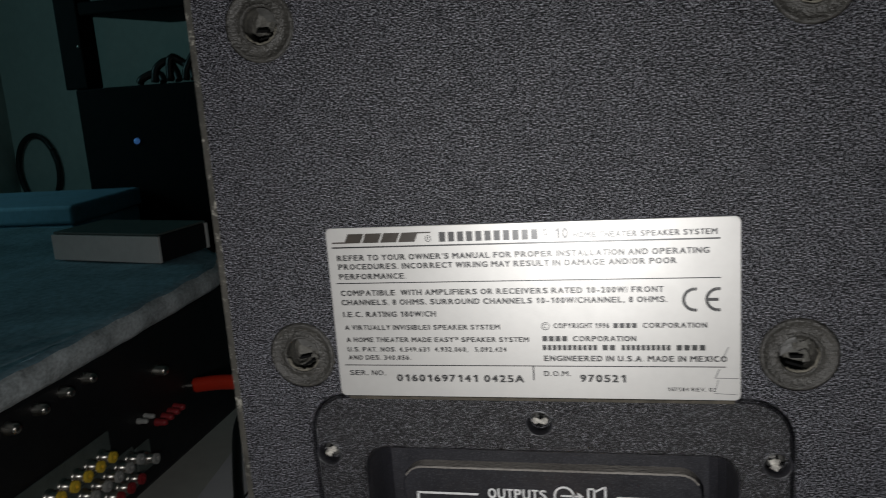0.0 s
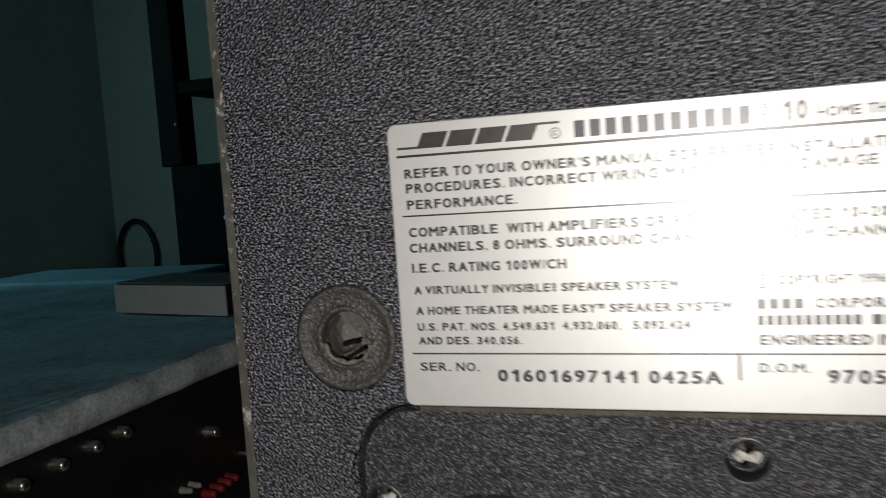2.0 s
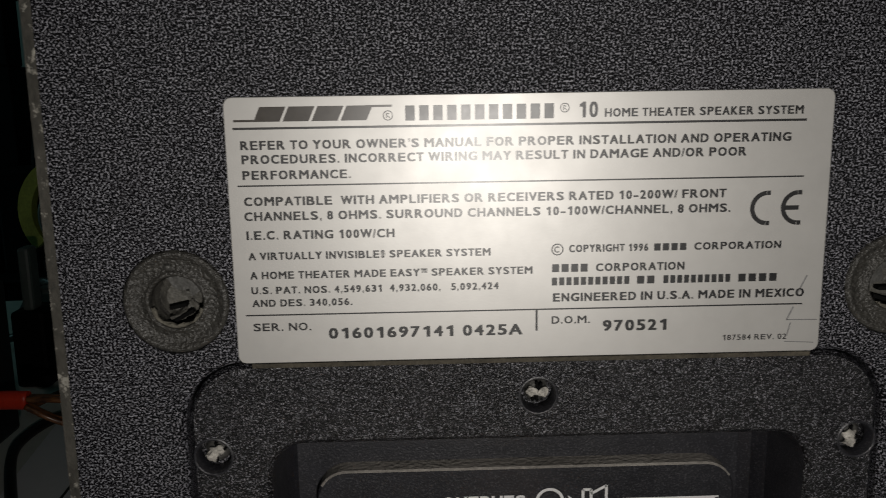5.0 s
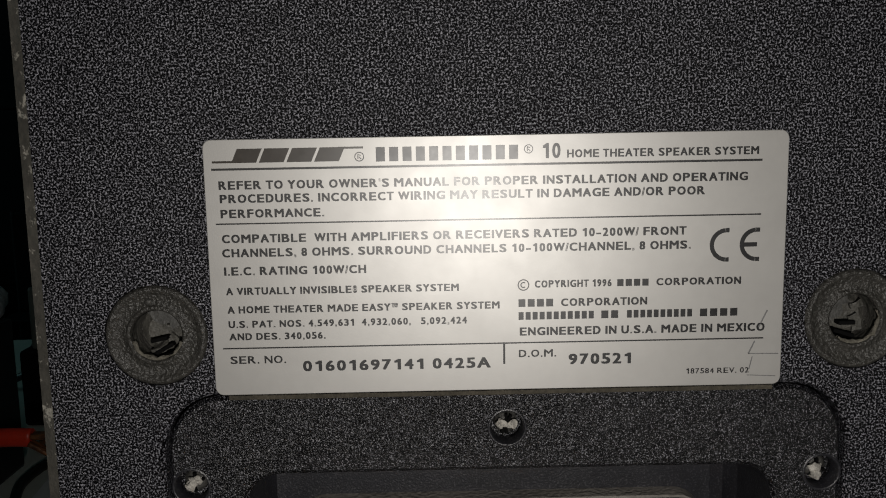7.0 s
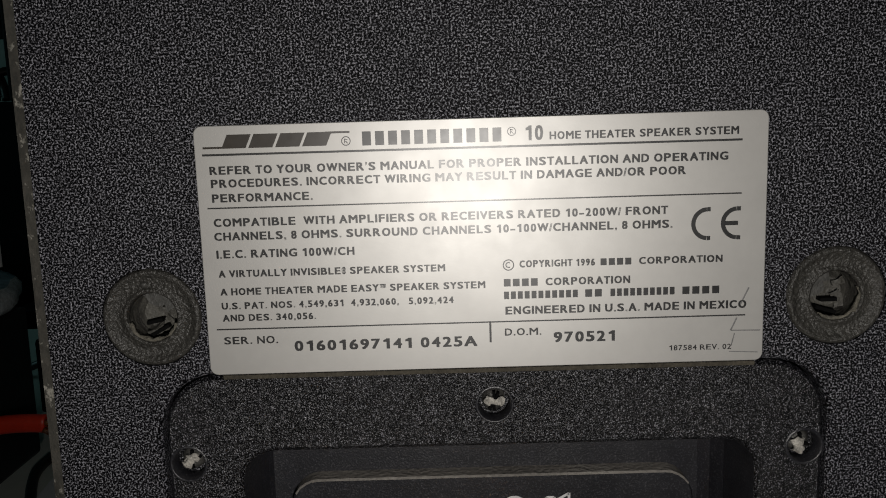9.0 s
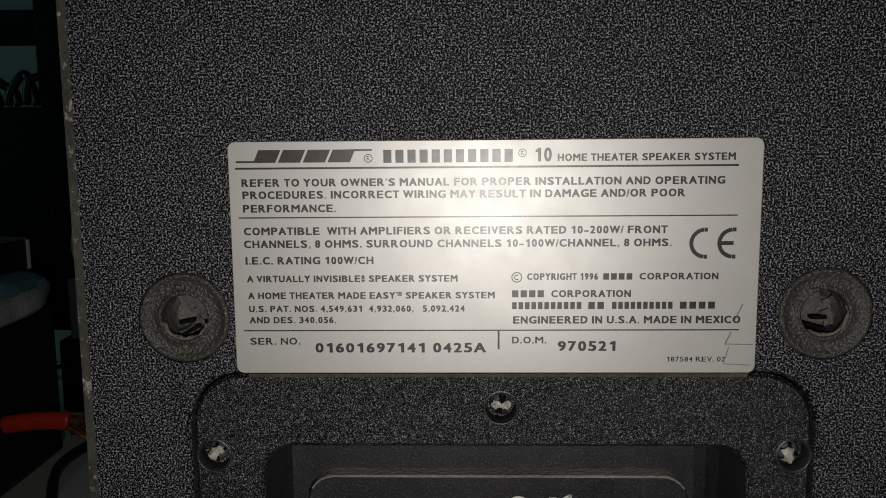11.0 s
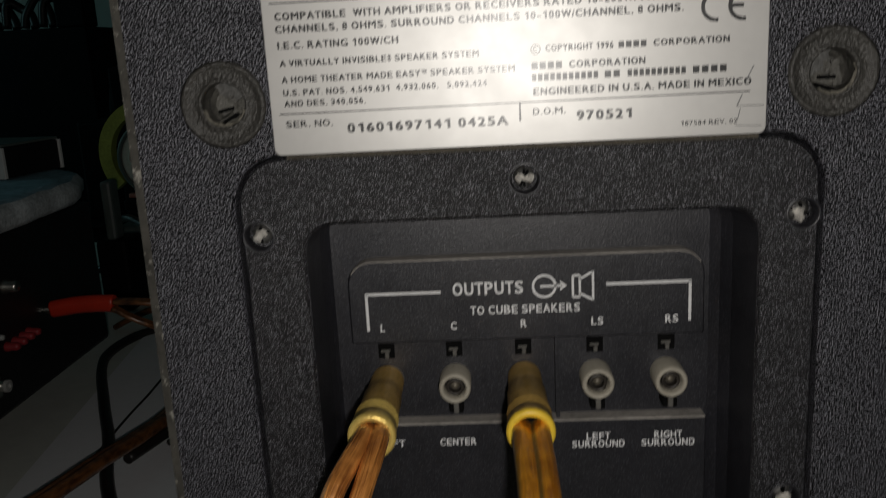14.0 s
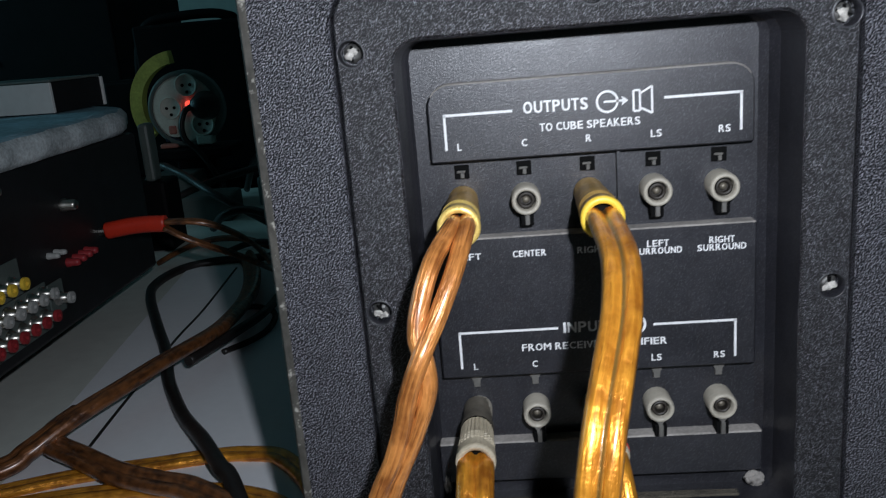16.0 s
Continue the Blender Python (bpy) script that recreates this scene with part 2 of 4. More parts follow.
nt.links.new(lane.outputs["Color"], blend.inputs["Factor"])
nt.links.new(blend.outputs[2], nt.nodes["Principled BSDF"].inputs["Base Color"])
BROWN = cable_material("brown_copper_lead", (0.25, 0.095, 0.028), (0.06, 0.022, 0.008), 0.3)


# ---------------------------------------------------------------- helpers
def P(x, y, z):
    """Millimetres about the label's lower corner to metres in the room; the desk top is z = 0."""
    return Vector(((x - 58.0) / 1000, y / 1000, (z + 222.0) / 1000))


def part(name, bm, mat, parent=None, label="", smooth=False):
    me = bpy.data.meshes.new(name)
    bm.normal_update()
    bm.to_mesh(me)
    bm.free()
    for m in mat if isinstance(mat, (list, tuple)) else [mat]:
        me.materials.append(m)
    if smooth:
        for p in me.polygons:
            p.use_smooth = True
    ob = new(name, me)
    if parent is not None:
        ob.parent = parent
        ob.matrix_parent_inverse = parent.matrix_basis.inverted()
    if label:
        tagged(ob, label)
    return ob


def thing(name, place, label, category, group="", kind=""):
    ob = new(name)
    ob.empty_display_size = 0.05
    ob.matrix_basis = Matrix.Translation(place)
    return tagged(ob, label, category, group, kind)


def fixed(ob, label, category="", group="", kind=""):
    return tagged(ob, label, category, group, kind)


def box(bm, lo, hi, bevel=0.0, seg=2, mat=0):
    """A block between two corners in metres."""
    lo, hi = Vector(lo), Vector(hi)
    c, s = (lo + hi) / 2, hi - lo
    made = bmesh.ops.create_cube(bm, size=1.0, matrix=Matrix.Translation(c) @ Matrix.Diagonal((*s, 1)))
    vs = made["verts"]
    faces = {f for v in vs for f in v.link_faces}
    if bevel:
        out = bmesh.ops.bevel(bm, geom=list({e for v in vs for e in v.link_edges}), offset=bevel, segments=seg, affect="EDGES", profile=0.5)
        faces = set(out["faces"]) | {f for f in faces if f.is_valid}
    for f in faces:
        if f.is_valid:
            f.material_index = mat
    return vs


def loop_points(x0, x1, z0, z1, r, y, low=None, n=8):
    """A rounded rectangle; low: the radius of its two lower corners, where it differs."""
    pts = []
    top = r
    low = r if low is None else low
    for cx, cz, a0, r in ((x1 - top, z1 - top, 0, top), (x0 + top, z1 - top, 90, top), (x0 + low, z0 + low, 180, low), (x1 - low, z0 + low, 270, low)):
        for k in range(n + 1):
            a = radians(a0 + 90 * k / n)
            pts.append(P(cx + r * math.cos(a), y, cz + r * math.sin(a)))
    return pts


def loft(loops, mats=None, caps=(True, True), n=8):
    """A skin through rounded rectangles (x0, x1, z0, z1, radius, y), in millimetres."""
    bm = bmesh.new()
    rings = [[bm.verts.new(p) for p in loop_points(*l, n=n)] for l in loops]
    for k, (a, b) in enumerate(zip(rings, rings[1:])):
        for i in range(len(a)):
            j = (i + 1) % len(a)
            f = bm.faces.new((a[i], a[j], b[j], b[i]))
            f.material_index = mats[k] if mats else 0
    if caps[0]:
        bm.faces.new(rings[0][::-1]).material_index = mats[0] if mats else 0
    if caps[1]:
        bm.faces.new(rings[-1]).material_index = mats[-1] if mats else 0
    bmesh.ops.recalc_face_normals(bm, faces=bm.faces[:])
    return bm


def lathe(bm, profile, at, axis, n=28, mat=0, close=False):
    """Turns (radius, distance along the axis) in metres about the axis from the point at."""
    axis = Vector(axis).normalized()
    q = Vector((0, 0, 1)).rotation_difference(axis).to_matrix()
    rings = []
    for r, d in profile:
        if r < 1e-7:
            rings.append([bm.verts.new(Vector(at) + axis * d)])
        else:
            rings.append([bm.verts.new(Vector(at) + q @ Vector((r * math.cos(2 * math.pi * k / n), r * math.sin(2 * math.pi * k / n), d))) for k in range(n)])
    for a, b in zip(rings, rings[1:]):
        for i in range(n):
            j = (i + 1) % n
            vs = ([a[0]] if len(a) == 1 else [a[i], a[j]]) + ([b[0]] if len(b) == 1 else [b[j], b[i]])
            if len(vs) >= 3:
                bm.faces.new(vs).material_index = mat
    return bm


def cut(ob, cutter_bm):
    """Carves the cutter out of the mesh for good."""
    me = bpy.data.meshes.new("cutter")
    bmesh.ops.recalc_face_normals(cutter_bm, faces=cutter_bm.faces[:])
    cutter_bm.to_mesh(me)
    cutter_bm.free()
    tool = new("cutter", me)
    mod = ob.modifiers.new("carve", "BOOLEAN")
    mod.operation, mod.solver, mod.object = "DIFFERENCE", "EXACT", tool
    dg = bpy.context.evaluated_depsgraph_get()
    baked = bpy.data.meshes.new_from_object(ob.evaluated_get(dg))
    ob.modifiers.clear()
    ob.data = baked
    bpy.data.objects.remove(tool)
    bpy.data.meshes.remove(me)


ADVANCE = dict(zip("ABCDEFGHIJKLMNOPQRSTUVWXYZ", (722, 722, 722, 722, 667, 611, 778, 722, 278, 556, 722, 611, 833, 722, 778, 667, 778, 722, 667, 611, 722, 667, 944, 667, 667, 611)))
ADVANCE.update({" ": 278, ".": 278, ",": 278, "'": 238, "/": 278, "-": 500, "\u00ae": 520, "\u2122": 700})
GLYPHS = {}


def glyph(ch):
    """Corners and faces of one letter of the built-in font, as wide as 1 and with capitals 1 high."""
    if ch == "1" and ch not in GLYPHS:
        GLYPHS[ch] = np.array([(0.58, 0, 0), (0.92, 0, 0), (0.92, 1, 0), (0.58, 1, 0), (0.58, 0.74, 0), (0.06, 0.70, 0), (0.06, 0.82, 0), (0.58, 0.96, 0)]), [(0, 1, 2, 3), (4, 7, 6, 5)]
    if ch not in GLYPHS:
        cu = bpy.data.curves.new("print", "FONT")
        cu.body, cu.size, cu.resolution_u = ch, 1.0, 3
        ob = bpy.data.objects.new("print", cu)
        scene.collection.objects.link(ob)
        me = bpy.data.meshes.new_from_object(ob.evaluated_get(bpy.context.evaluated_depsgraph_get()))
        bpy.data.objects.remove(ob)
        bpy.data.curves.remove(cu)
        co = np.array([v.co[:] for v in me.vertices])
        faces = [tuple(p.vertices) for p in me.polygons]
        bpy.data.meshes.remove(me)
        co[:, 0] = (co[:, 0] - co[:, 0].min()) / max(1e-6, np.ptp(co[:, 0]))
        if ch.isalnum():
            co[:, 1] = (co[:, 1] - co[:, 1].min()) / np.ptp(co[:, 1])
        else:
            co[:, 1] /= 0.70
        GLYPHS[ch] = co, faces
    return GLYPHS[ch]


def lettering(name, text, x0, x1, base, height, y, mat, parent, weight=1.0, label=""):
    """Flat print of a text between x0 and x1, millimetres, on the plane y, set in grotesque proportions."""
    adv = [ADVANCE.get(c, 556) for c in text]
    unit = (x1 - x0) / (sum(adv) - 90)
    verts, faces, at = [], [], -45.0
    dx, dz = 0.040 * weight * height, 0.022 * weight * height
    for c, a in zip(text, adv):
        if c != " ":
            side = 25 if c in "AVWYTX" else 10 if c == "/" else 55 if c == "'" else 48 if c == "I" else 65 if c in ".," else 95 if c == "1" else 55
            co, fs = glyph(c)
            fat = min(dx, 0.3 * (a - 2 * side) * unit)
            left, wide = x0 + (at + side) * unit + fat, (a - 2 * side) * unit - 2 * fat
            for n, (sx, sz) in enumerate(((-1, -1), (1, -1), (-1, 1), (1, 1))):
                k = len(verts)
                for u, v, _ in co:
                    verts.append(P(left + u * wide + sx * fat, y - 0.004 * n, base + dz + v * (height - 2 * dz) + sz * dz))
                faces += [tuple(i + k for i in f) for f in fs]
        at += a
    me = bpy.data.meshes.new(name)
    me.from_pydata([v[:] for v in verts], [], faces)
    me.materials.append(mat)
    t = new(name, me)
    t.parent = parent
    t.matrix_parent_inverse = parent.matrix_basis.inverted()
    if label:
        tagged(t, label)
    return t


def flat(bm, pts, y, mat=0):
    """A flat polygon of (x, z) in millimetres on the plane y."""
    f = bm.faces.new([bm.verts.new(P(x, y, z)) for x, z in pts])
    f.normal_update()
    if f.normal.y > 0:
        f.normal_flip()
    f.material_index = mat


def stroke(bm, a, b, w, y):
    (x0, z0), (x1, z1) = a, b
    L = math.hypot(x1 - x0, z1 - z0)
    nx, nz = -(z1 - z0) / L * w / 2, (x1 - x0) / L * w / 2
    flat(bm, [(x0 + nx, z0 + nz), (x1 + nx, z1 + nz), (x1 - nx, z1 - nz), (x0 - nx, z0 - nz)], y)


def arc(bm, cx, cz, r, w, y, a0=0, a1=360, n=32, sx=1.0):
    for k in range(n):
        a, b = radians(a0 + (a1 - a0) * k / n), radians(a0 + (a1 - a0) * (k + 1) / n)
        ri, ro = r - w / 2, r + w / 2
        flat(bm, [(cx + sx * ro * math.cos(a), cz + ro * math.sin(a)), (cx + sx * ro * math.cos(b), cz + ro * math.sin(b)), (cx + sx * ri * math.cos(b), cz + ri * math.sin(b)), (cx + sx * ri * math.cos(a), cz + ri * math.sin(a))], y)


def smooth_path(points, steps=10):
    """A curve through the points (Catmull-Rom)."""
    p = [Vector(q) for q in points]
    p = [2 * p[0] - p[1]] + p + [2 * p[-1] - p[-2]]
    out = []
    for i in range(1, len(p) - 2):
        for k in range(steps):
            t = k / steps
            a, b, c, d = p[i - 1], p[i], p[i + 1], p[i + 2]
            out.append(0.5 * (2 * b + (c - a) * t + (2 * a - 5 * b + 4 * c - d) * t * t + (3 * b - a - 3 * c + d) * t**3))
    out.append(p[-2])
    return out


def sweep(bm, path, profile, normal, twist=0.0, mat=0):
    """Sweeps a closed outline (across, out) in metres along a path; normal is the side that the outline's out faces."""
    uvl = bm.loops.layers.uv.verify()
    n = len(profile)
    rings, dist, d = [], [], 0.0
    nor = Vector(normal).normalized()
    for i, p in enumerate(path):
        t = (path[min(i + 1, len(path) - 1)] - path[max(i - 1, 0)]).normalized()
        nor = (nor - t * nor.dot(t)).normalized()
        side = t.cross(nor)
        a = twist * i / max(1, len(path) - 1)
        s2, n2 = side * math.cos(a) + nor * math.sin(a), nor * math.cos(a) - side * math.sin(a)
        rings.append([bm.verts.new(p + s2 * u + n2 * v) for u, v in profile])
        if i:
            d += (p - path[i - 1]).length
        dist.append(d)
    for i in range(len(rings) - 1):
        for k in range(n):
            j = (k + 1) % n
            f = bm.faces.new((rings[i][k], rings[i][j], rings[i + 1][j], rings[i + 1][k]))
            f.smooth, f.material_index = True, mat
            for loop, (uu, vv) in zip(f.loops, ((dist[i], k / n), (dist[i], (k + 1) / n), (dist[i + 1], (k + 1) / n), (dist[i + 1], k / n))):
                loop[uvl].uv = (uu * 10, vv)
    bm.faces.new(rings[0][::-1])
    bm.faces.new(rings[-1])


def round_outline(r, n=10):
    return [(r * math.cos(2 * math.pi * k / n), r * math.sin(2 * math.pi * k / n)) for k in range(n)]


def twin_outline(r, n=11, gap=0.97):
    """Two round cores side by side in one jacket."""
    out = []
    for sgn, a0 in ((1, -150), (-1, 30)):
        for k in range(n):
            a = radians(a0 + 300 * k / (n - 1))
            out.append((sgn * r * gap + r * math.cos(a), r * math.sin(a)))
    return out


def cable(name, points, r, mat, label, normal=(0, 0, 1), twin=False, parent=None, steps=10, twist=0.0):
    bm = bmesh.new()
    sweep(bm, smooth_path(points, steps), twin_outline(r) if twin else round_outline(r), normal, twist)
    bmesh.ops.recalc_face_normals(bm, faces=bm.faces[:])
    ob = part(name, bm, mat, parent)
    return ob if parent is not None else fixed(ob, label, "cable")


# ---------------------------------------------------------------- room
def slab(name, lo, hi, mat, label):
    bm = bmesh.new()
    box(bm, lo, hi)
    return tagged(part(name, bm, mat), label, "", "", "structure")


XW, XE, YS, YN, ZF, ZC = -2.6, 1.6, -1.6, 3.0, -0.75, 1.75
slab("floor", (XW - 0.1, YS - 0.1, ZF - 0.1), (XE + 0.1, YN + 0.1, ZF), FLOOR, "plain grey tiled floor in the dark room")
slab("ceiling", (XW - 0.1, YS - 0.1, ZC), (XE + 0.1, YN + 0.1, ZC + 0.1), CEIL, "plain pale ceiling of the dark room")
slab("wall_north", (XW, YN, ZF), (XE, YN + 0.1, ZC), WALL, "pale painted wall in dim teal light")
slab("wall_south", (XW, YS - 0.1, ZF), (XE, YS, ZC), WALL, "pale painted wall in the dark")
slab("wall_east", (XE, YS - 0.1, ZF), (XE + 0.1, YN + 0.1, ZC), WALL, "pale painted wall in the dark")
slab("wall_west", (XW - 0.1, YS - 0.1, ZF), (XW, YN + 0.1, ZC), WALL, "pale painted wall in the dark")

# desk
desk = thing("desk", (0, 0.4, ZF), "white laminate desk carrying the audio equipment and cables", "desk")
bm = bmesh.new()
box(bm, (-1.05, -0.16, -0.03), (0.62, 0.97, 0.0), 0.003)
part("desktop", bm, DESK, desk)
bm = bmesh.new()
box(bm, (-0.30, 0.600, 0.0002), (0.62, 0.606, 0.0022), 0.0006, 1)
part("joint_strip", bm, PAPER, desk, "pale strip over the joint of the top")
for x in (-0.98, 0.55):
    for y in (-0.10, 0.90):
        bm = bmesh.new()
        box(bm, (x - 0.025, y - 0.025, ZF), (x + 0.025, y + 0.025, -0.03), 0.003)
        part("leg", bm, RACK, desk)

# paper on the desk
bm = bmesh.new()
pts = [P(-228, 110, -222), P(-42, 100, -222), P(-60, 530, -222), P(-276, 540, -222)]
lo = [bm.verts.new(p + Vector((0, 0, 0.0004))) for p in pts]
hi = [bm.verts.new(p + Vector((0, 0, 0.0012))) for p in pts]
bm.faces.new(lo[::-1]), bm.faces.new(hi)
for i in range(4):
    bm.faces.new((lo[i], lo[(i + 1) % 4], hi[(i + 1) % 4], hi[i]))
fixed(part("paper_sheet", bm, PAPER), "white sheet of paper lying flat on the desk", "paper")

# ---------------------------------------------------------------- loudspeaker module
sub = thing("subwoofer", P(58, 280, -222), "black textured bass speaker module on the white desk", "speaker")
X0, X1, Z0, Z1 = -36.4, 156.2, -222.0, 134.0
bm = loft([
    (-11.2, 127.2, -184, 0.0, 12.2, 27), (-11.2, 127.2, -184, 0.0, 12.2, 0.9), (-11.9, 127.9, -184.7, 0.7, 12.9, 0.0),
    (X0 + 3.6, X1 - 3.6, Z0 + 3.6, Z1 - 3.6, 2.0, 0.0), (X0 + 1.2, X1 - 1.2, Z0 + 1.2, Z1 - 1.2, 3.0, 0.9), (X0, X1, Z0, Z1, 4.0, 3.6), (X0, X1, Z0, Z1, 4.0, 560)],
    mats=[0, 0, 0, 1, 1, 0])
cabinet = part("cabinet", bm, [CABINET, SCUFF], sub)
BOLTS = [(-11.2, 12.4), (127.6, 13.0), (-13.2, 108.0), (129.5, 107.0)]
SCREWS = [(58.2, -8.4), (-6.4, -19.6), (122.8, -19.3), (-5.8, -93.2), (121.4, -92.8), (-5.6, -166.5), (121.2, -166.5)]
bm = bmesh.new()
for x, z in BOLTS:
    lathe(bm, [(0, -0.002), (0.0102, -0.002), (0.0102, 0.012), (0, 0.012)], P(x, 0, z), (0, 1, 0))
cut(cabinet, bm)

# connector plate with its deep recess
bm = loft([
    (-10.6, 126.6, -183.4, -0.6, 11.6, 26), (-10.6, 126.6, -183.4, -0.6, 11.6, 1.9), (-9.8, 125.8, -182.6, -1.4, 10.8, 1.0),
    (4.0, 113.4, -167, -16.6, 7.6, 1.0), (4.8, 112.7, -166.2, -17.4, 6.8, 1.7), (5.4, 110.8, -165.0, -17.9, 6.4, 15.5), (6.2, 108.8, -164.8, -18.1, 5.8, 19.2), (7.0, 106.4, -164.6, -18.2, 5.2, 21)],
    mats=[0, 0, 0, 0, 1, 1, 1])
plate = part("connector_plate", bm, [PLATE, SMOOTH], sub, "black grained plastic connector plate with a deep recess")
bm = bmesh.new()
for x, z in SCREWS:
    lathe(bm, [(0, -0.001), (0.0036, -0.001), (0.0034, 0.0046), (0, 0.0046)], P(x, 1.0, z), (0, 1, 0), n=20)
cut(plate, bm)

# bolts in the cabinet
for k, (x, z) in enumerate(BOLTS):
    bm = bmesh.new()
    c = P(x, 0, z)
    lathe(bm, [(0, 0.0095), (0.0046, 0.0095), (0.0050, 0.0014), (0.0051, 0.0002), (0.0055, -0.0002), (0.0060, 0.0002), (0.0061, 0.0003), (0.0086, 0.0001), (0.0090, -0.0004), (0.0096, -0.0004), (0.0101, 0.0003), (0.0101, 0.0105)], c, (0, 1, 0), n=48)
    for v in bm.verts:
        v.co += noise.noise_vector(v.co * 260) * 0.00012
    bmesh.ops.recalc_face_normals(bm, faces=bm.faces[:])
    bolt = part("bolt_plug", bm, BOLT, sub, "weathered grey plastic plug with a broken core", smooth=True)
    bm = bmesh.new()
    for j, (da, sz, dep) in enumerate(((0.2, 0.0019, 0.0058), (1.4, 0.0014, 0.0062), (2.6, 0.0018, 0.0060))):
        a = (4.3, 5.6, 5.1, 0.9)[k] + da
        made = bmesh.ops.create_cube(bm, size=1.0, matrix=Matrix.Translation(c + Vector((math.cos(a) * 0.0030, dep, math.sin(a) * 0.0030))) @ Matrix.Rotation(a * 1.3, 4, "Y") @ Matrix.Rotation(0.4 - 0.3 * j, 4, "X") @ Matrix.Diagonal((sz * 1.7, 0.005, sz, 1)))
        bmesh.ops.subdivide_edges(bm, edges=list({e for v in made["verts"] for e in v.link_edges}), cuts=3, use_grid_fill=True)
    for v in bm.verts:
        v.co += noise.noise_vector(v.co * 480 + Vector((k, 0, 0))) * 0.0007
    part("broken_core", bm, DEBRIS, bolt, "dusty broken grey core")
    bm = bmesh.new()
    lathe(bm, [(0, 0.0048), (0.0030, 0.0046), (0.00485, 0.0062), (0.00485, 0.0013)], c, (0, 1, 0), n=32)
    part("bore", bm, DEBRIS, bolt)
    # cracks as black slivers, their shade put into the colour
    bm = bmesh.new()
    for da, off, wide in ((0.25, -0.0010, 0.0044), (0.55, 0.0012, 0.0034)):
        a = (-0.75, 0.55, -0.5, 0.6)[k] + da * (1, -1, 1, -1)[k]
        box(bm, (-wide / 2, 0.0024, off - 0.0012), (wide / 2, 0.0060, off - 0.0004), 0.0001, 1)
        fresh = bm.verts[-24:] if len(bm.verts) > 24 else bm.verts[:]
        bmesh.ops.rotate(bm, verts=fresh, cent=(0, 0, 0), matrix=Matrix.Rotation(a, 3, "Y"))
    bmesh.ops.translate(bm, verts=bm.verts[:], vec=c + Vector((-0.0003, 0.0, -0.0018)))
    part("crack", bm, HOLE_SHADE, bolt)
    bm = bmesh.new()
    low = (4.7, 5.3, 4.9, 5.0)[k]
    lip = [c + Vector((math.cos(low - 1.3 + 0.13 * q) * 0.0049, 0.0006, math.sin(low - 1.3 + 0.13 * q) * 0.0049)) for q in range(21)]
    sweep(bm, lip, [(0.00042 * math.cos(0.785 * q), 0.0005 * math.sin(0.785 * q)) for q in range(8)], (0, -1, 0))
    for v in bm.verts:
        v.co += noise.noise_vector(v.co * 900) * 0.0005
    part("worn_lip", bm, LIP, bolt, "worn tan lip of the hole")
    # what is left of the cap over the hole
    bm = bmesh.new()
    mid = (1.15, 2.5, 0.9, 2.2)[k]
    edge = []
    for q in range(15):
        a = mid - 0.95 + 1.9 * q / 14
        edge.append((0.00495 * math.cos(a), 0.00495 * math.sin(a)))
    for q in range(9):
        f = q / 8
        a0, a1 = mid + 0.95, mid - 0.95
        x = 0.00495 * (math.cos(a0) * (1 - f) + math.cos(a1) * f) - math.cos(mid) * (0.0009 * math.sin(math.pi * f) + 0.0012 * noise.noise(Vector((k * 3.1, q * 0.9, 0))))
        z = 0.00495 * (math.sin(a0) * (1 - f) + math.sin(a1) * f) - math.sin(mid) * (0.0009 * math.sin(math.pi * f) + 0.0012 * noise.noise(Vector((k * 3.1, q * 0.9, 0))))
        if 0 < q < 8:
            edge.append((x, z))
    near = [bm.verts.new(c + Vector((x, 0.0022 + 0.08 * (x * math.cos(mid) + z * math.sin(mid)), z))) for x, z in edge]
    deep = [bm.verts.new(c + Vector((x, 0.0036, z))) for x, z in edge]
    bm.faces.new(near)
    bm.faces.new(deep[::-1])
    for q in range(len(edge)):
        bm.faces.new((near[q], near[(q + 1) % len(edge)], deep[(q + 1) % len(edge)], deep[q]))
    bmesh.ops.recalc_face_normals(bm, faces=bm.faces[:])
    part("cap_remnant", bm, CAP, bolt, "smooth grey remnant of the cap")
    if k in (0, 3):
        bm = bmesh.new()
        bmesh.ops.create_icosphere(bm, subdivisions=2, radius=0.0008, matrix=Matrix.Translation(c + Vector((-0.0012, 0.0001, 0.0068))) @ Matrix.Diagonal((1.1, 0.5, 0.9, 1)))
        part("pip", bm, SCREW, bolt)

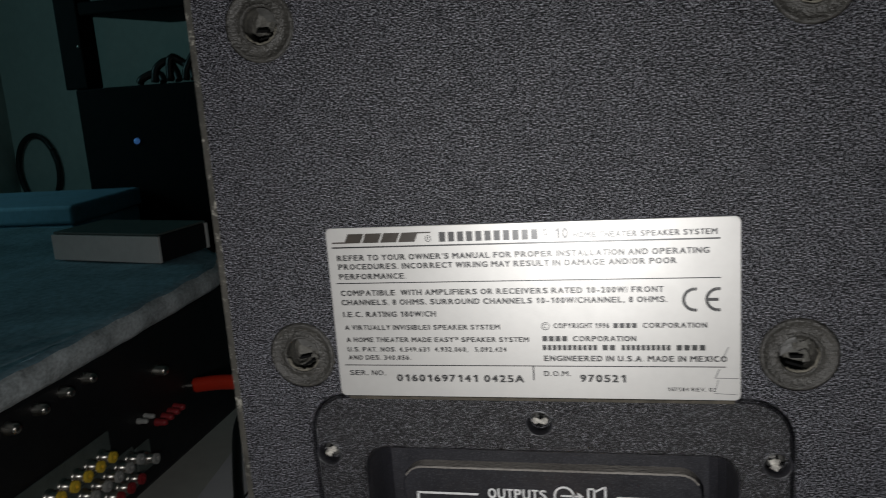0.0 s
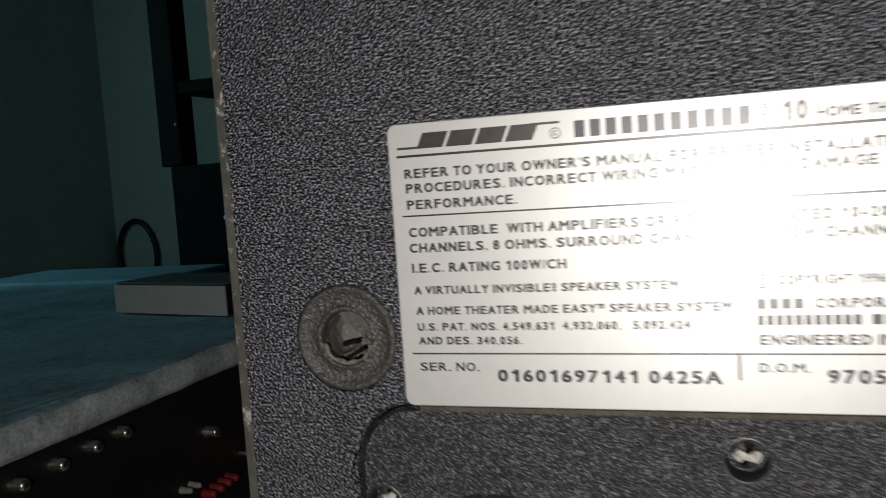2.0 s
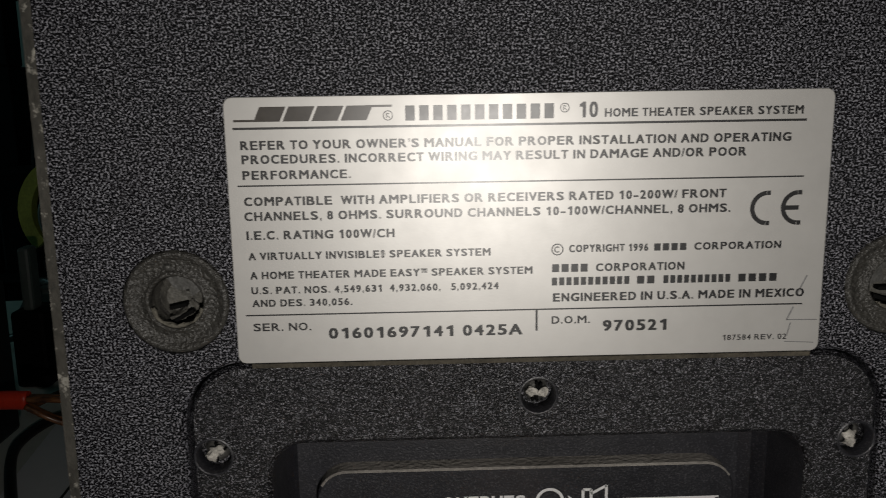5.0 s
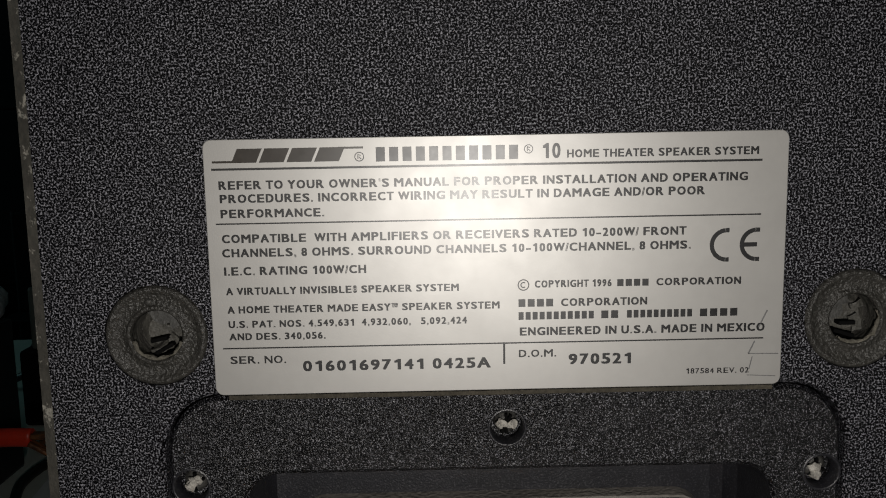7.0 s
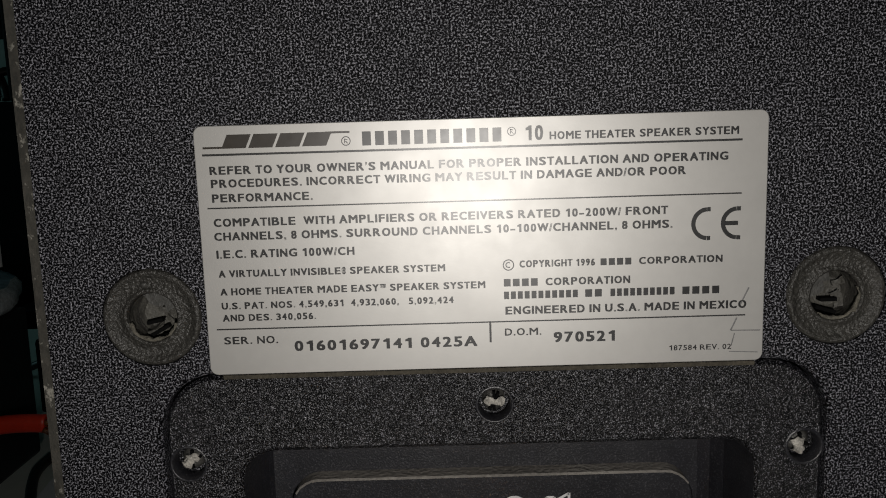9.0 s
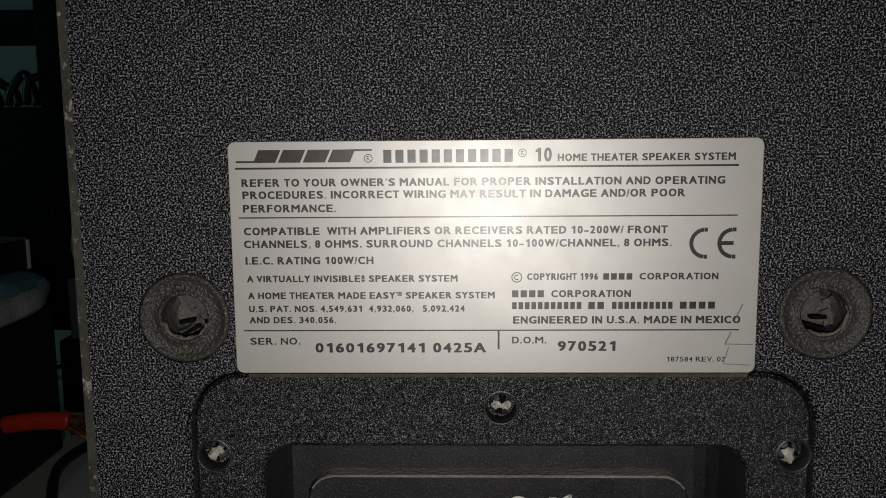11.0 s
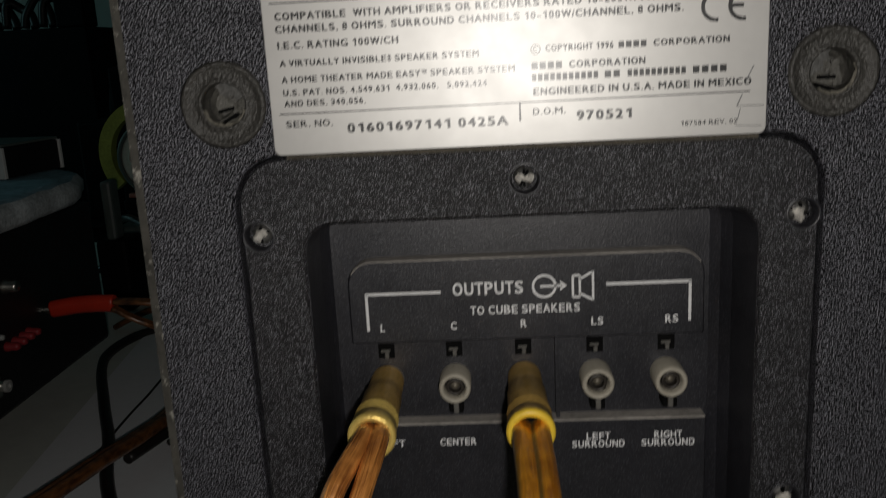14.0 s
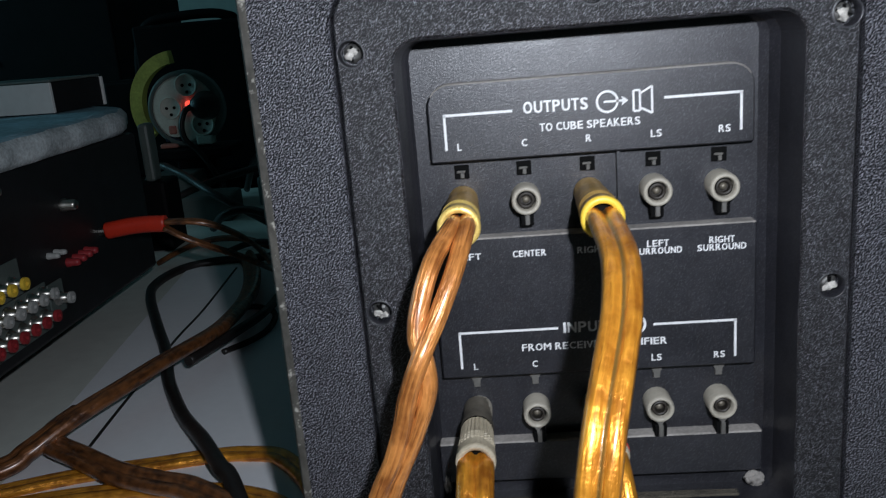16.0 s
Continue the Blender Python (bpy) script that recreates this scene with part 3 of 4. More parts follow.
# screws in the plate
for k, (x, z) in enumerate(SCREWS):
    c = P(x, 1.0, z)
    bm = bmesh.new()
    lathe(bm, [(0, 0.0028), (0.0006, 0.0028), (0.0012, 0.0028), (0.0018, 0.0031), (0.0023, 0.0037), (0.0025, 0.0045)], c, (0, 1, 0), n=20)
    for v in bm.verts:
        v.co += noise.noise_vector(v.co * 700) * 0.0004
    bmesh.ops.recalc_face_normals(bm, faces=bm.faces[:])
    scr = part("screw", bm, SCREW, plate, "dusty cross-head screw", smooth=True)
    # cross slot as black bars, painted for the shade in the screw head
    bm = bmesh.new()
    for arm in range(2):
        a = 0.5 + k * 0.7 + arm * math.pi / 2
        box(bm, c + Vector((-0.0021, 0.0020, -0.0003)), c + Vector((0.0021, 0.0032, 0.0003)), 0.0001, 1)
        bmesh.ops.rotate(bm, verts=bm.verts[:], cent=c, matrix=Matrix.Rotation(a if arm == 0 else math.pi / 2, 3, "Y"))
    bmesh.ops.recalc_face_normals(bm, faces=bm.faces[:])
    part("cross_recess", bm, HOLE_SHADE, scr)
    bm = bmesh.new()
    lathe(bm, [(0.0032, 0.0030), (0.0034, 0.0001), (0.0037, -0.0003), (0.0041, 0.0001)], c, (0, 1, 0), n=24)
    bmesh.ops.recalc_face_normals(bm, faces=bm.faces[:])
    part("well_rim", bm, SMOOTH, scr, smooth=True)
    bm = bmesh.new()
    for j in range(2):
        a = 0.4 + k * 0.9 + j * 2.2
        bmesh.ops.create_icosphere(bm, subdivisions=3, radius=0.0011, matrix=Matrix.Translation(c + Vector((math.cos(a) * 0.0009, 0.0020, math.sin(a) * 0.0009 - 0.0004))) @ Matrix.Diagonal((1.2, 0.7, 0.9, 1)))
    for v in bm.verts:
        v.co += noise.noise_vector(v.co * 900 + Vector((k, 0, 0))) * 0.0007
    part("dust_clot", bm, CLOT, scr, "pale dust packed in the screw head")

# inner panels of the recess
def panel(name, x0, x1, z0, z1, r, y, parent, label=""):
    bm = loft([(x0, x1, z0, z1, r, 21.5, 0.6), (x0, x1, z0, z1, r, y + 0.5, 0.6), (x0 + 0.4, x1 - 0.4, z0 + 0.4, z1 - 0.4, max(0.1, r - 0.4), y, 0.3)], n=6)
    for f in bm.faces:
        if f.normal.z > 0.45:
            f.material_index = 1
    return part(name, bm, [SMOOTH, DUST], parent, label)


out_panel = panel("output_panel", 11.6, 104.2, -53.2, -30.6, 6.5, 16, plate, "black raised panel printed in white")
mid_panel = panel("label_panel", 9.5, 105.2, -121.4, -76.6, 0.6, 16, plate, "black raised panel printed in white")
low_panel = panel("lower_panel", 6.4, 107.8, -158.0, -144.2, 0.6, 16, plate, "plain black raised panel")
for x, z0, z1 in ((66.0, -76.6, -53.2),):
    bm = bmesh.new()
    box(bm, P(x - 0.5, 17.6, z0), P(x + 0.5, 21.2, z1))
    part("divider_rib", bm, SMOOTH, plate)
for x0, x1 in ((14, 46), (62, 100)):
    bm = bmesh.new()
    box(bm, P(x0, 12.5, -164.6), P(x1, 15.8, -163.7), 0.0003)
    for v in bm.verts:
        v.co.z += noise.noise(v.co * 150) * 0.0004
    part("dust_bed", bm, BROWN_DUST, plate, "pale dust lying along the recess floor")

for k, (x, z, wide, tall) in enumerate(((106.0, -161.5, 3.0, 2.6), (8.0, -158.0, 1.3, 4.5), (66.5, -118.0, 0.7, 5.0))):
    bm = bmesh.new()
    bmesh.ops.create_icosphere(bm, subdivisions=3, radius=1.0)
    for v in bm.verts:
        v.co += noise.noise_vector(v.co * 2.3 + Vector((k * 5.0, 0, 0))) * 0.5
        v.co = P(x + v.co.x * wide, (15.4 if k == 2 else 17.2) + v.co.y * 1.4, z + v.co.z * tall)
    part("dust_clump", bm, DUST, plate, "pale dust caught in the recess", smooth=True)

# sockets
COLS = [20.0, 38.5, 57.2, 76.4, 95.4]


def socket(x, z, y_front=13.0):
    bm = bmesh.new()
    L = (21.3 - y_front) / 1000
    lathe(bm, [(0.0043, L), (0.0043, 0.0008), (0.0039, 0.0), (0.0033, 0.0), (0.0029, 0.0008), (0.0028, 0.0040)], P(x, y_front, z), (0, 1, 0), n=28)
    bmesh.ops.recalc_face_normals(bm, faces=bm.faces[:])
    s = part("phono_socket", bm, CREAM, plate, "cream plastic phono socket", smooth=True)
    bm = bmesh.new()
    lathe(bm, [(0.0016, 0.0040), (0.0016, 0.0014), (0.0020, 0.0012), (0.0024, 0.0014), (0.0024, 0.004)], P(x, y_front, z), (0, 1, 0), n=20)
    lathe(bm, [(0.0, 0.0036), (0.0026, 0.0036)], P(x, y_front, z), (0, 1, 0), n=20)
    part("socket_contact", bm, BRONZE, s, "dull bronze lining")
    bm = bmesh.new()
    lathe(bm, [(0.0, 0.0022), (0.0006, 0.0023), (0.0011, 0.0028), (0.0012, 0.0038)], P(x, y_front, z), (0, 1, 0), n=14)
    bmesh.ops.recalc_face_normals(bm, faces=bm.faces[:])
    part("contact_dome", bm, STEEL_DULL, s, "dull steel contact", smooth=True)
    if z < -100:
        bm = bmesh.new()
        rim = [(-1.6, -3.7), (1.6, -3.7), (0.5, -5.0), (0.4, -6.4), (-0.4, -6.4), (-0.5, -5.0)]
        front = [bm.verts.new(P(x + dx, y_front + 0.6, z + dz)) for dx, dz in rim]
        back = [bm.verts.new(P(x + dx, 20.8, z + dz)) for dx, dz in rim]
        bm.faces.new(front)
        for q in range(6):
            bm.faces.new((front[q], front[(q + 1) % 6], back[(q + 1) % 6], back[q]))
        bmesh.ops.recalc_face_normals(bm, faces=bm.faces[:])
        # keel in the cream with shade painted in
        part("keel", bm, CREAM_SHADED, s, "cream keel in a shaded tone")
    return s


def flare(x, z):
    """The flared latch over a lower socket."""
    bm = bmesh.new()
    lo = [bm.verts.new(P(x + dx, 20.9, z + dz)) for dx, dz in ((-2.3, 2.2), (2.3, 2.2), (1.1, 0.2), (1.1, -1.8), (-1.1, -1.8), (-1.1, 0.2))]
    hi = [bm.verts.new(P(x + dx * 0.9, 19.4, z + dz)) for dx, dz in ((-2.3, 2.1), (2.3, 2.1), (1.1, 0.1), (1.1, -1.7), (-1.1, -1.7), (-1.1, 0.1))]
    bm.faces.new(hi)
    for q in range(6):
        bm.faces.new((lo[q], lo[(q + 1) % 6], hi[(q + 1) % 6], hi[q]))
    bmesh.ops.recalc_face_normals(bm, faces=bm.faces[:])
    # latch in the darkened cream, shade included in the tone
    part("flared_latch", bm, CREAM_SHADED, plate, "cream flared latch in a shaded tone")


def slots(x, z):
    """The latch window over a socket and the key notch under it; a black block paints the opening's shade."""
    bm = bmesh.new()
    box(bm, P(x - 2.2, 20.6, z - 2.1), P(x + 2.2, 21.6, z + 2.1))
    w = part("latch_window", bm, HOLE_SHADE, plate)
    bm = bmesh.new()
    box(bm, P(x - 1.5, 19.9, z - 0.2), P(x + 1.1, 20.7, z + 0.5), 0.0002, 1)
    box(bm, P(x - 0.4, 19.7, z - 1.8), P(x + 0.7, 20.7, z - 0.2), 0.0002, 1)
    part("latch", bm, CREAM_SHADED, w)


def notch(x, z):
    """The keyway hanging below an upper socket: a black block painted as the slot's shade, with a grey tongue."""
    bm = bmesh.new()
    box(bm, P(x - 1.9, 15.6, z - 2.0), P(x + 1.9, 21.2, z + 2.2), 0.0003, 1)
    k = part("key_notch", bm, HOLE_SHADE, plate)
    bm = bmesh.new()
    box(bm, P(x - 0.7, 14.6, z - 1.6), P(x + 0.7, 15.7, z + 2.4), 0.0002, 1)
    part("key_tongue", bm, CREAM_SHADED, k, "grey tongue of the keyway in a shaded tone")


for row, (zj, zs) in enumerate(((-65.6, -57.0), (-134.2, -125.0))):
    for k, x in enumerate(COLS):
        if row:
            flare(x - 0.2, zs + 0.6)
        else:
            slots(x, zs)
        socket(x - 0.3 * row, zj)
        if (row, k) not in ((0, 0), (0, 2), (1, 0), (1, 2)):
            notch(x + 0.1, zj - 6.0 - 2.4 * row)

# ---------------------------------------------------------------- white print in the recess
YP = 15.9


def strokes(name, y, parent, mat, items):
    bm = bmesh.new()
    for a, b, w in items:
        stroke(bm, a, b, w, y)
    return part(name, bm, mat, parent)


strokes("bracket_line", YP, out_panel, WHITE_PRINT, [((16.0, -39.5), (36.0, -39.5), 0.75), ((16.3, -39.5), (16.3, -49.6), 0.75)])
strokes("bracket_line", YP, out_panel, WHITE_PRINT, [((79.0, -38.9), (100.8, -38.9), 0.75), ((100.4, -38.9), (100.4, -49.6), 0.75)])
strokes("bracket_line", YP, mid_panel, WHITE_PRINT, [((15.4, -106.5), (46.0, -106.5), 0.75), ((15.7, -106.5), (15.7, -118.3), 0.75)])
strokes("bracket_line", YP, mid_panel, WHITE_PRINT, [((74.8, -106.9), (99.6, -106.9), 0.75), ((99.2, -106.9), (99.2, -118.7), 0.75)])
T = lettering
T("printed_word", "OUTPUTS", 39.1, 57.6, -40.6, 3.4, YP, WHITE_PRINT, out_panel, 0.9)
T("printed_word", "TO CUBE SPEAKERS", 43.6, 72.2, -46.0, 2.3, YP, WHITE_PRINT, out_panel, 0.9)
for x, s, w in ((20.1, "L", 1.3), (39.0, "C", 1.7), (57.4, "R", 1.7), (76.6, "LS", 3.2), (95.8, "RS", 3.4)):
    T("printed_letter", s, x - w / 2, x + w / 2, -49.9, 2.1, YP, WHITE_PRINT, out_panel, 0.9)
T("printed_word", "LEFT", 16.2, 24.0, -83.2, 2.0, YP, WHITE_PRINT, mid_panel, 0.9)
T("printed_word", "CENTER", 33.6, 43.6, -83.1, 2.0, YP, WHITE_PRINT, mid_panel, 0.9)
T("printed_word", "RIGHT", 52.8, 61.4, -83.1, 2.0, YP, WHITE_PRINT, mid_panel, 0.9)
for x, s in ((76.5, "LEFT"), (95.1, "RIGHT")):
    T("printed_word", s, x - 3.2 - 0.5 * (s == "RIGHT"), x + 3.2 + 0.5 * (s == "RIGHT"), -82.5, 2.0, YP, WHITE_PRINT, mid_panel, 0.9)
    T("printed_word", "SURROUND", x - 7.1, x + 7.1, -84.8, 2.0, YP, WHITE_PRINT, mid_panel, 0.9)
T("printed_word", "INPUTS", 47.6, 63.6, -108.1, 3.4, YP, WHITE_PRINT, mid_panel, 0.9)
T("printed_word", "FROM RECEIVER/AMPLIFIER", 34.6, 78.8, -113.4, 2.3, YP, WHITE_PRINT, mid_panel, 0.9)
for x, s, w in ((20.0, "L", 1.3), (38.4, "C", 1.7), (57.2, "R", 1.7), (75.6, "LS", 3.2), (94.5, "RS", 3.4)):
    T("printed_letter", s, x - w / 2, x + w / 2, -118.8, 2.1, YP, WHITE_PRINT, mid_panel, 0.9)
bm = bmesh.new()
arc(bm, 63.0, -38.9, 2.9, 0.65, YP)
stroke(bm, (62.0, -38.9), (67.6, -38.9), 0.65, YP)
flat(bm, [(67.0, -37.5), (69.0, -38.9), (67.0, -40.3), (67.4, -38.9)], YP)
part("output_symbol", bm, WHITE_PRINT, out_panel)
bm = bmesh.new()
for a, b in (((70.4, -36.3), (70.4, -42.1)), ((70.4, -36.3), (72.2, -36.3)), ((70.4, -42.1), (72.2, -42.1)), ((72.2, -36.3), (72.2, -42.1)), ((72.2, -37.3), (75.6, -35.4)), ((72.2, -41.2), (75.6, -43.0)), ((75.6, -35.3), (75.6, -43.1))):
    stroke(bm, a, b, 0.62, YP)
part("loudspeaker_symbol", bm, WHITE_PRINT, out_panel)
bm = bmesh.new()
arc(bm, 69.4, -106.7, 2.9, 0.8, YP)
stroke(bm, (66.0, -106.7), (69.0, -106.7), 0.7, YP)
flat(bm, [(68.4, -105.2), (71.0, -106.7), (68.4, -108.2), (69.0, -106.7)], YP)
part("input_symbol", bm, WHITE_PRINT, mid_panel)

# ---------------------------------------------------------------- rating label
bm = loft([(0.0, 113.0, 0.0, 50.6, 1.6, 0.3), (0.0, 113.0, 0.0, 50.6, 1.6, -0.12), (0.12, 112.88, 0.12, 50.48, 1.5, -0.2)], mats=[1, 0], n=6)
rating = part("rating_label", bm, [ALU, RIM], sub, "silver rating label with black print")
YL = -0.23
bm = bmesh.new()
box(bm, P(2.5, -0.25, -1.05), P(111.5, 0.2, -0.15), 0.0001, 1)
part("dust_line", bm, BROWN_DUST, sub, "brownish dust along the label's lower edge")
rules = [((1.5, 44.9), (107.9, 44.9), 0.42), ((1.8, 34.35), (108.0, 34.35), 0.28), ((1.9, 9.55), (109.3, 9.55), 0.28), ((57.6, 9.4), (57.6, 5.3), 0.42)]
for r in rules:
    strokes("printed_rule", YL, rating, INK, [r])
LINES = [
    ("10", 65.1, 68.8, 45.95, 2.9, 1.0), ("HOME THEATER SPEAKER SYSTEM", 70.0, 107.2, 46.0, 1.55, 1.3),
    ("REFER TO YOUR OWNER'S MANUAL FOR PROPER INSTALLATION AND OPERATING", 2.7, 105.2, 41.0, 1.65, 1.5),
    ("PROCEDURES. INCORRECT WIRING MAY RESULT IN DAMAGE AND/OR POOR", 2.8, 96.9, 38.4, 1.65, 1.5), ("PERFORMANCE.", 2.8, 22.9, 35.5, 1.65, 1.5),
    ("COMPATIBLE  WITH AMPLIFIERS OR RECEIVERS RATED 10-200W/ FRONT", 2.8, 93.4, 30.6, 1.65, 1.5),
    ("CHANNELS, 8 OHMS. SURROUND CHANNELS 10-100W/CHANNEL, 8 OHMS.", 2.7, 94.4, 27.8, 1.65, 1.5), ("I.E.C. RATING 100W/CH", 2.9, 30.7, 24.2, 1.65, 1.5),
    ("A VIRTUALLY INVISIBLE\u00ae SPEAKER SYSTEM", 3.1, 48.8, 20.3, 1.45, 1.5), ("A HOME THEATER MADE EASY\u2122 SPEAKER SYSTEM", 3.2, 56.8, 16.6, 1.45, 1.5),
    ("U.S. PAT. NOS. 4,549,631  4,932,060,   5,092,424", 3.2, 50.3, 13.7, 1.4, 1.5), ("AND DES. 340,056.", 3.3, 22.3, 11.2, 1.4, 1.5),
    ("COPYRIGHT 1996", 63.7, 78.9, 20.6, 1.45, 1.5), ("CORPORATION", 87.7, 104.5, 20.6, 1.45, 1.5), ("CORPORATION", 68.9, 86.0, 16.8, 1.55, 1.5),
    ("ENGINEERED IN U.S.A. MADE IN MEXICO", 60.7, 109.5, 11.0, 1.65, 1.5),
    ("SER. NO.", 3.2, 14.3, 6.4, 1.55, 1.0), ("01601697141 0425A", 17.5, 54.8, 4.6, 2.15, 1.6), ("D.O.M.", 60.5, 68.0, 6.6, 1.5, 1.0), ("970521", 70.4, 83.2, 4.9, 2.2, 1.6), ("187584 REV. 02", 93.9, 106.6, 2.5, 1.1, 0.7)]
for text, x0, x1, base, hgt, bold in LINES:
    T("printed_line", text, x0, x1, base, hgt, YL, INK, rating, bold)


def blocks(name, x0, x1, base, hgt, count, lean=0.0, gap=0.25, mat=INK, y=YL):
    """Plain bars in place of writing that is not spelled out."""
    w = (x1 - x0) / count
    for k in range(count):
        bm = bmesh.new()
        a, b = x0 + k * w, x0 + (k + 1 - gap) * w
        flat(bm, [(a, base), (b, base), (b + lean, base + hgt), (a + lean, base + hgt)], y)
        part(name, bm, mat, rating)


blocks("printed_mark", 5.4, 26.6, 46.1, 2.7, 4, 1.2, 0.1, LOGO)
strokes("mark_rule", YL - 0.02, rating, LOGO, [((1.7, 46.3), (5.6, 46.3), 0.4)])
strokes("mark_rule", YL - 0.02, rating, LOGO, [((26.0, 48.65), (30.8, 48.65), 0.4)])
blocks("printed_bar", 33.2, 61.4, 45.9, 2.75, 11, 0.0, 0.32)
blocks("printed_bar", 80.0, 86.6, 20.6, 1.4, 4, 0.0, 0.25)
blocks("printed_bar", 60.5, 67.8, 16.8, 1.55, 4, 0.0, 0.25)
for x0, x1, n in ((60.5, 75.8, 11), (76.9, 80.8, 2), (82.0, 95.3, 10), (96.5, 104.5, 4)):
    blocks("printed_bar", x0, x1, 14.2, 1.55, n, 0.0, 0.28)
for cx, cz, r in ((30.0, 46.9, 0.85), (62.6, 47.8, 0.8)):
    bm = bmesh.new()
    arc(bm, cx, cz, r, 0.17, YL, n=20)
    stroke(bm, (cx - 0.25, cz - 0.45), (cx - 0.25, cz + 0.45), 0.16, YL)
    stroke(bm, (cx - 0.25, cz + 0.4), (cx + 0.3, cz + 0.25), 0.16, YL)
    stroke(bm, (cx - 0.1, cz), (cx + 0.35, cz - 0.45), 0.16, YL)
    part("registered_sign", bm, INK, rating)
bm = bmesh.new()
arc(bm, 61.5, 21.2, 1.05, 0.22, YL, n=24)
arc(bm, 61.5, 21.2, 0.5, 0.22, YL, 50, 310, n=14)
part("copyright_sign", bm, INK, rating)
bm = bmesh.new()
arc(bm, 101.4, 28.4, 2.9, 0.85, YL, 95, 265, n=20)
stroke(bm, (101.2, 31.3), (101.9, 31.3), 0.85, YL)
stroke(bm, (101.2, 25.5), (101.9, 25.5), 0.85, YL)
arc(bm, 107.3, 28.4, 2.9, 0.85, YL, 95, 265, n=20)
stroke(bm, (107.1, 31.3), (107.9, 31.3), 0.85, YL)
stroke(bm, (107.1, 25.5), (107.9, 25.5), 0.85, YL)
stroke(bm, (104.8, 28.4), (107.4, 28.4), 0.85, YL)
part("ce_sign", bm, INK, rating)
strokes("pencil_scratch", YL - 0.01, rating, PENCIL, [((109.9, 15.2), (108.2, 11.6), 0.3), ((107.6, 9.0), (106.4, 6.4), 0.3), ((106.4, 6.4), (112.4, 6.3), 0.22), ((107.2, 5.8), (106.6, 3.2), 0.22), ((106.2, 2.0), (112.0, 1.7), 0.18)])

# ---------------------------------------------------------------- plugs and their cables
def plug(x, z, mats, y_end, label, collar, ribs=3, base=0.0046, split=0.62, fluted=False, band=None):
    tip = P(x, 13.4, z)
    L = (13.4 - y_end) / 1000
    t = thing("phono_plug", tip, label, "plug", "plugs in the sockets")
    bm = bmesh.new()
    lathe(bm, [(base - 0.0001, -0.0070), (base, 0.0), (base, 0.004), (0.0050, 0.005), (0.0051, L * split)], tip, (0, -1, 0), n=28)
    bmesh.ops.recalc_face_normals(bm, faces=bm.faces[:])
    part("sleeve", bm, mats[0], t, smooth=True)
    bm = bmesh.new()
    prof = [(0.0051, L * split)]
    for k in range(ribs):
        d = L * split + k * 0.0017
        prof += [(0.0049, d + 0.0002), (0.0055, d + 0.0006), (0.0055, d + 0.0013), (0.0049, d + 0.0016)]
    end = prof[-1][1]
    prof += [(0.0056, end + 0.0006), (0.0058, L - 0.001)]
    if fluted:
        prof = [(0.0047, L * split), (0.0050, L * split + 0.0006), (0.0053, L * 0.62)]
        for q in range(4):
            d = L * 0.62 + 0.0004 + q * 0.0014
            prof += [(0.00545, d), (0.00545, d + 0.0008), (0.0051, d + 0.0010), (0.0051, d + 0.0013)]
        prof += [(0.0057, L * 0.62 + 0.0062), (0.0058, L - 0.001)]
    lathe(bm, prof, tip, (0, -1, 0), n=56 if fluted else 28)
    if fluted:
        for i, v in enumerate(bm.verts):
            if i % 2 and 56 <= i < 56 * 18:
                off = v.co - tip
                v.co.x, v.co.z = tip.x + off.x * 0.93, tip.z + off.z * 0.93
    bmesh.ops.recalc_face_normals(bm, faces=bm.faces[:])
    grip = part("grip", bm, mats[1], t, smooth=not fluted)
    if band:
        bm = bmesh.new()
        lathe(bm, [(0.0054, L - 0.0034), (0.0060, L - 0.0032), (0.0060, L - 0.0020), (0.0054, L - 0.0018)], tip, (0, -1, 0), n=28)
        part("colour_band", bm, band, grip, "red ring round the grip", smooth=True)
    bm = bmesh.new()
    lathe(bm, [(0.0058, L - 0.001), (0.0058, L), (0.0052, L + 0.0006), (0.0040, L + 0.0003), (0.0036, L - 0.003)], tip, (0, -1, 0), n=28)
    bmesh.ops.recalc_face_normals(bm, faces=bm.faces[:])
    part("collar", bm, collar, t, smooth=True)
    # black disc that paints the shade down the plug's mouth
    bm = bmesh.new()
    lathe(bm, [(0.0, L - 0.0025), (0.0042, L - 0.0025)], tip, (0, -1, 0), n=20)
    part("bore", bm, HOLE_SHADE, t)
    return t


plug(19.8, -65.6, (GOLD_OLD, GOLD), -14, "shiny gold phono plug with a split copper cable", GOLD)
plug(57.3, -65.6, (GOLD_OLD, GOLD_OLD), -14, "tarnished gold phono plug with a yellow collar", YELLOW)
plug(19.4, -134.2, (STEEL_DULL, CREAM_PLUG), -14, "yellowed cream ribbed phono plug in a lower socket", CREAM_PLUG, split=0.30, fluted=True)
plug(56.8, -134.2, (STEEL_DULL, CREAM_PLUG), -14, "cream ribbed phono plug with a red ring", CREAM_PLUG, split=0.30, fluted=True, band=RED)

# amber twin lead from the right output, bowing out and down to the desk
cable("speaker_cable", [P(57.3, -9, -65.6), P(57.3, -20, -65.2), P(57.6, -42, -68.6), P(55.6, -57, -76), P(52.4, -68, -83), P(48.8, -78, -92.5), P(46.3, -83, -105), P(43, -85, -130), P(38, -84, -165), P(24, -78, -205), P(-5, -70, -217), P(-70, -55, -218), P(-120, -30, -218)], 0.0023, TWIN, "amber clear-jacketed copper speaker cable hanging from a plug", normal=(0, -1, 0.4), twin=True)

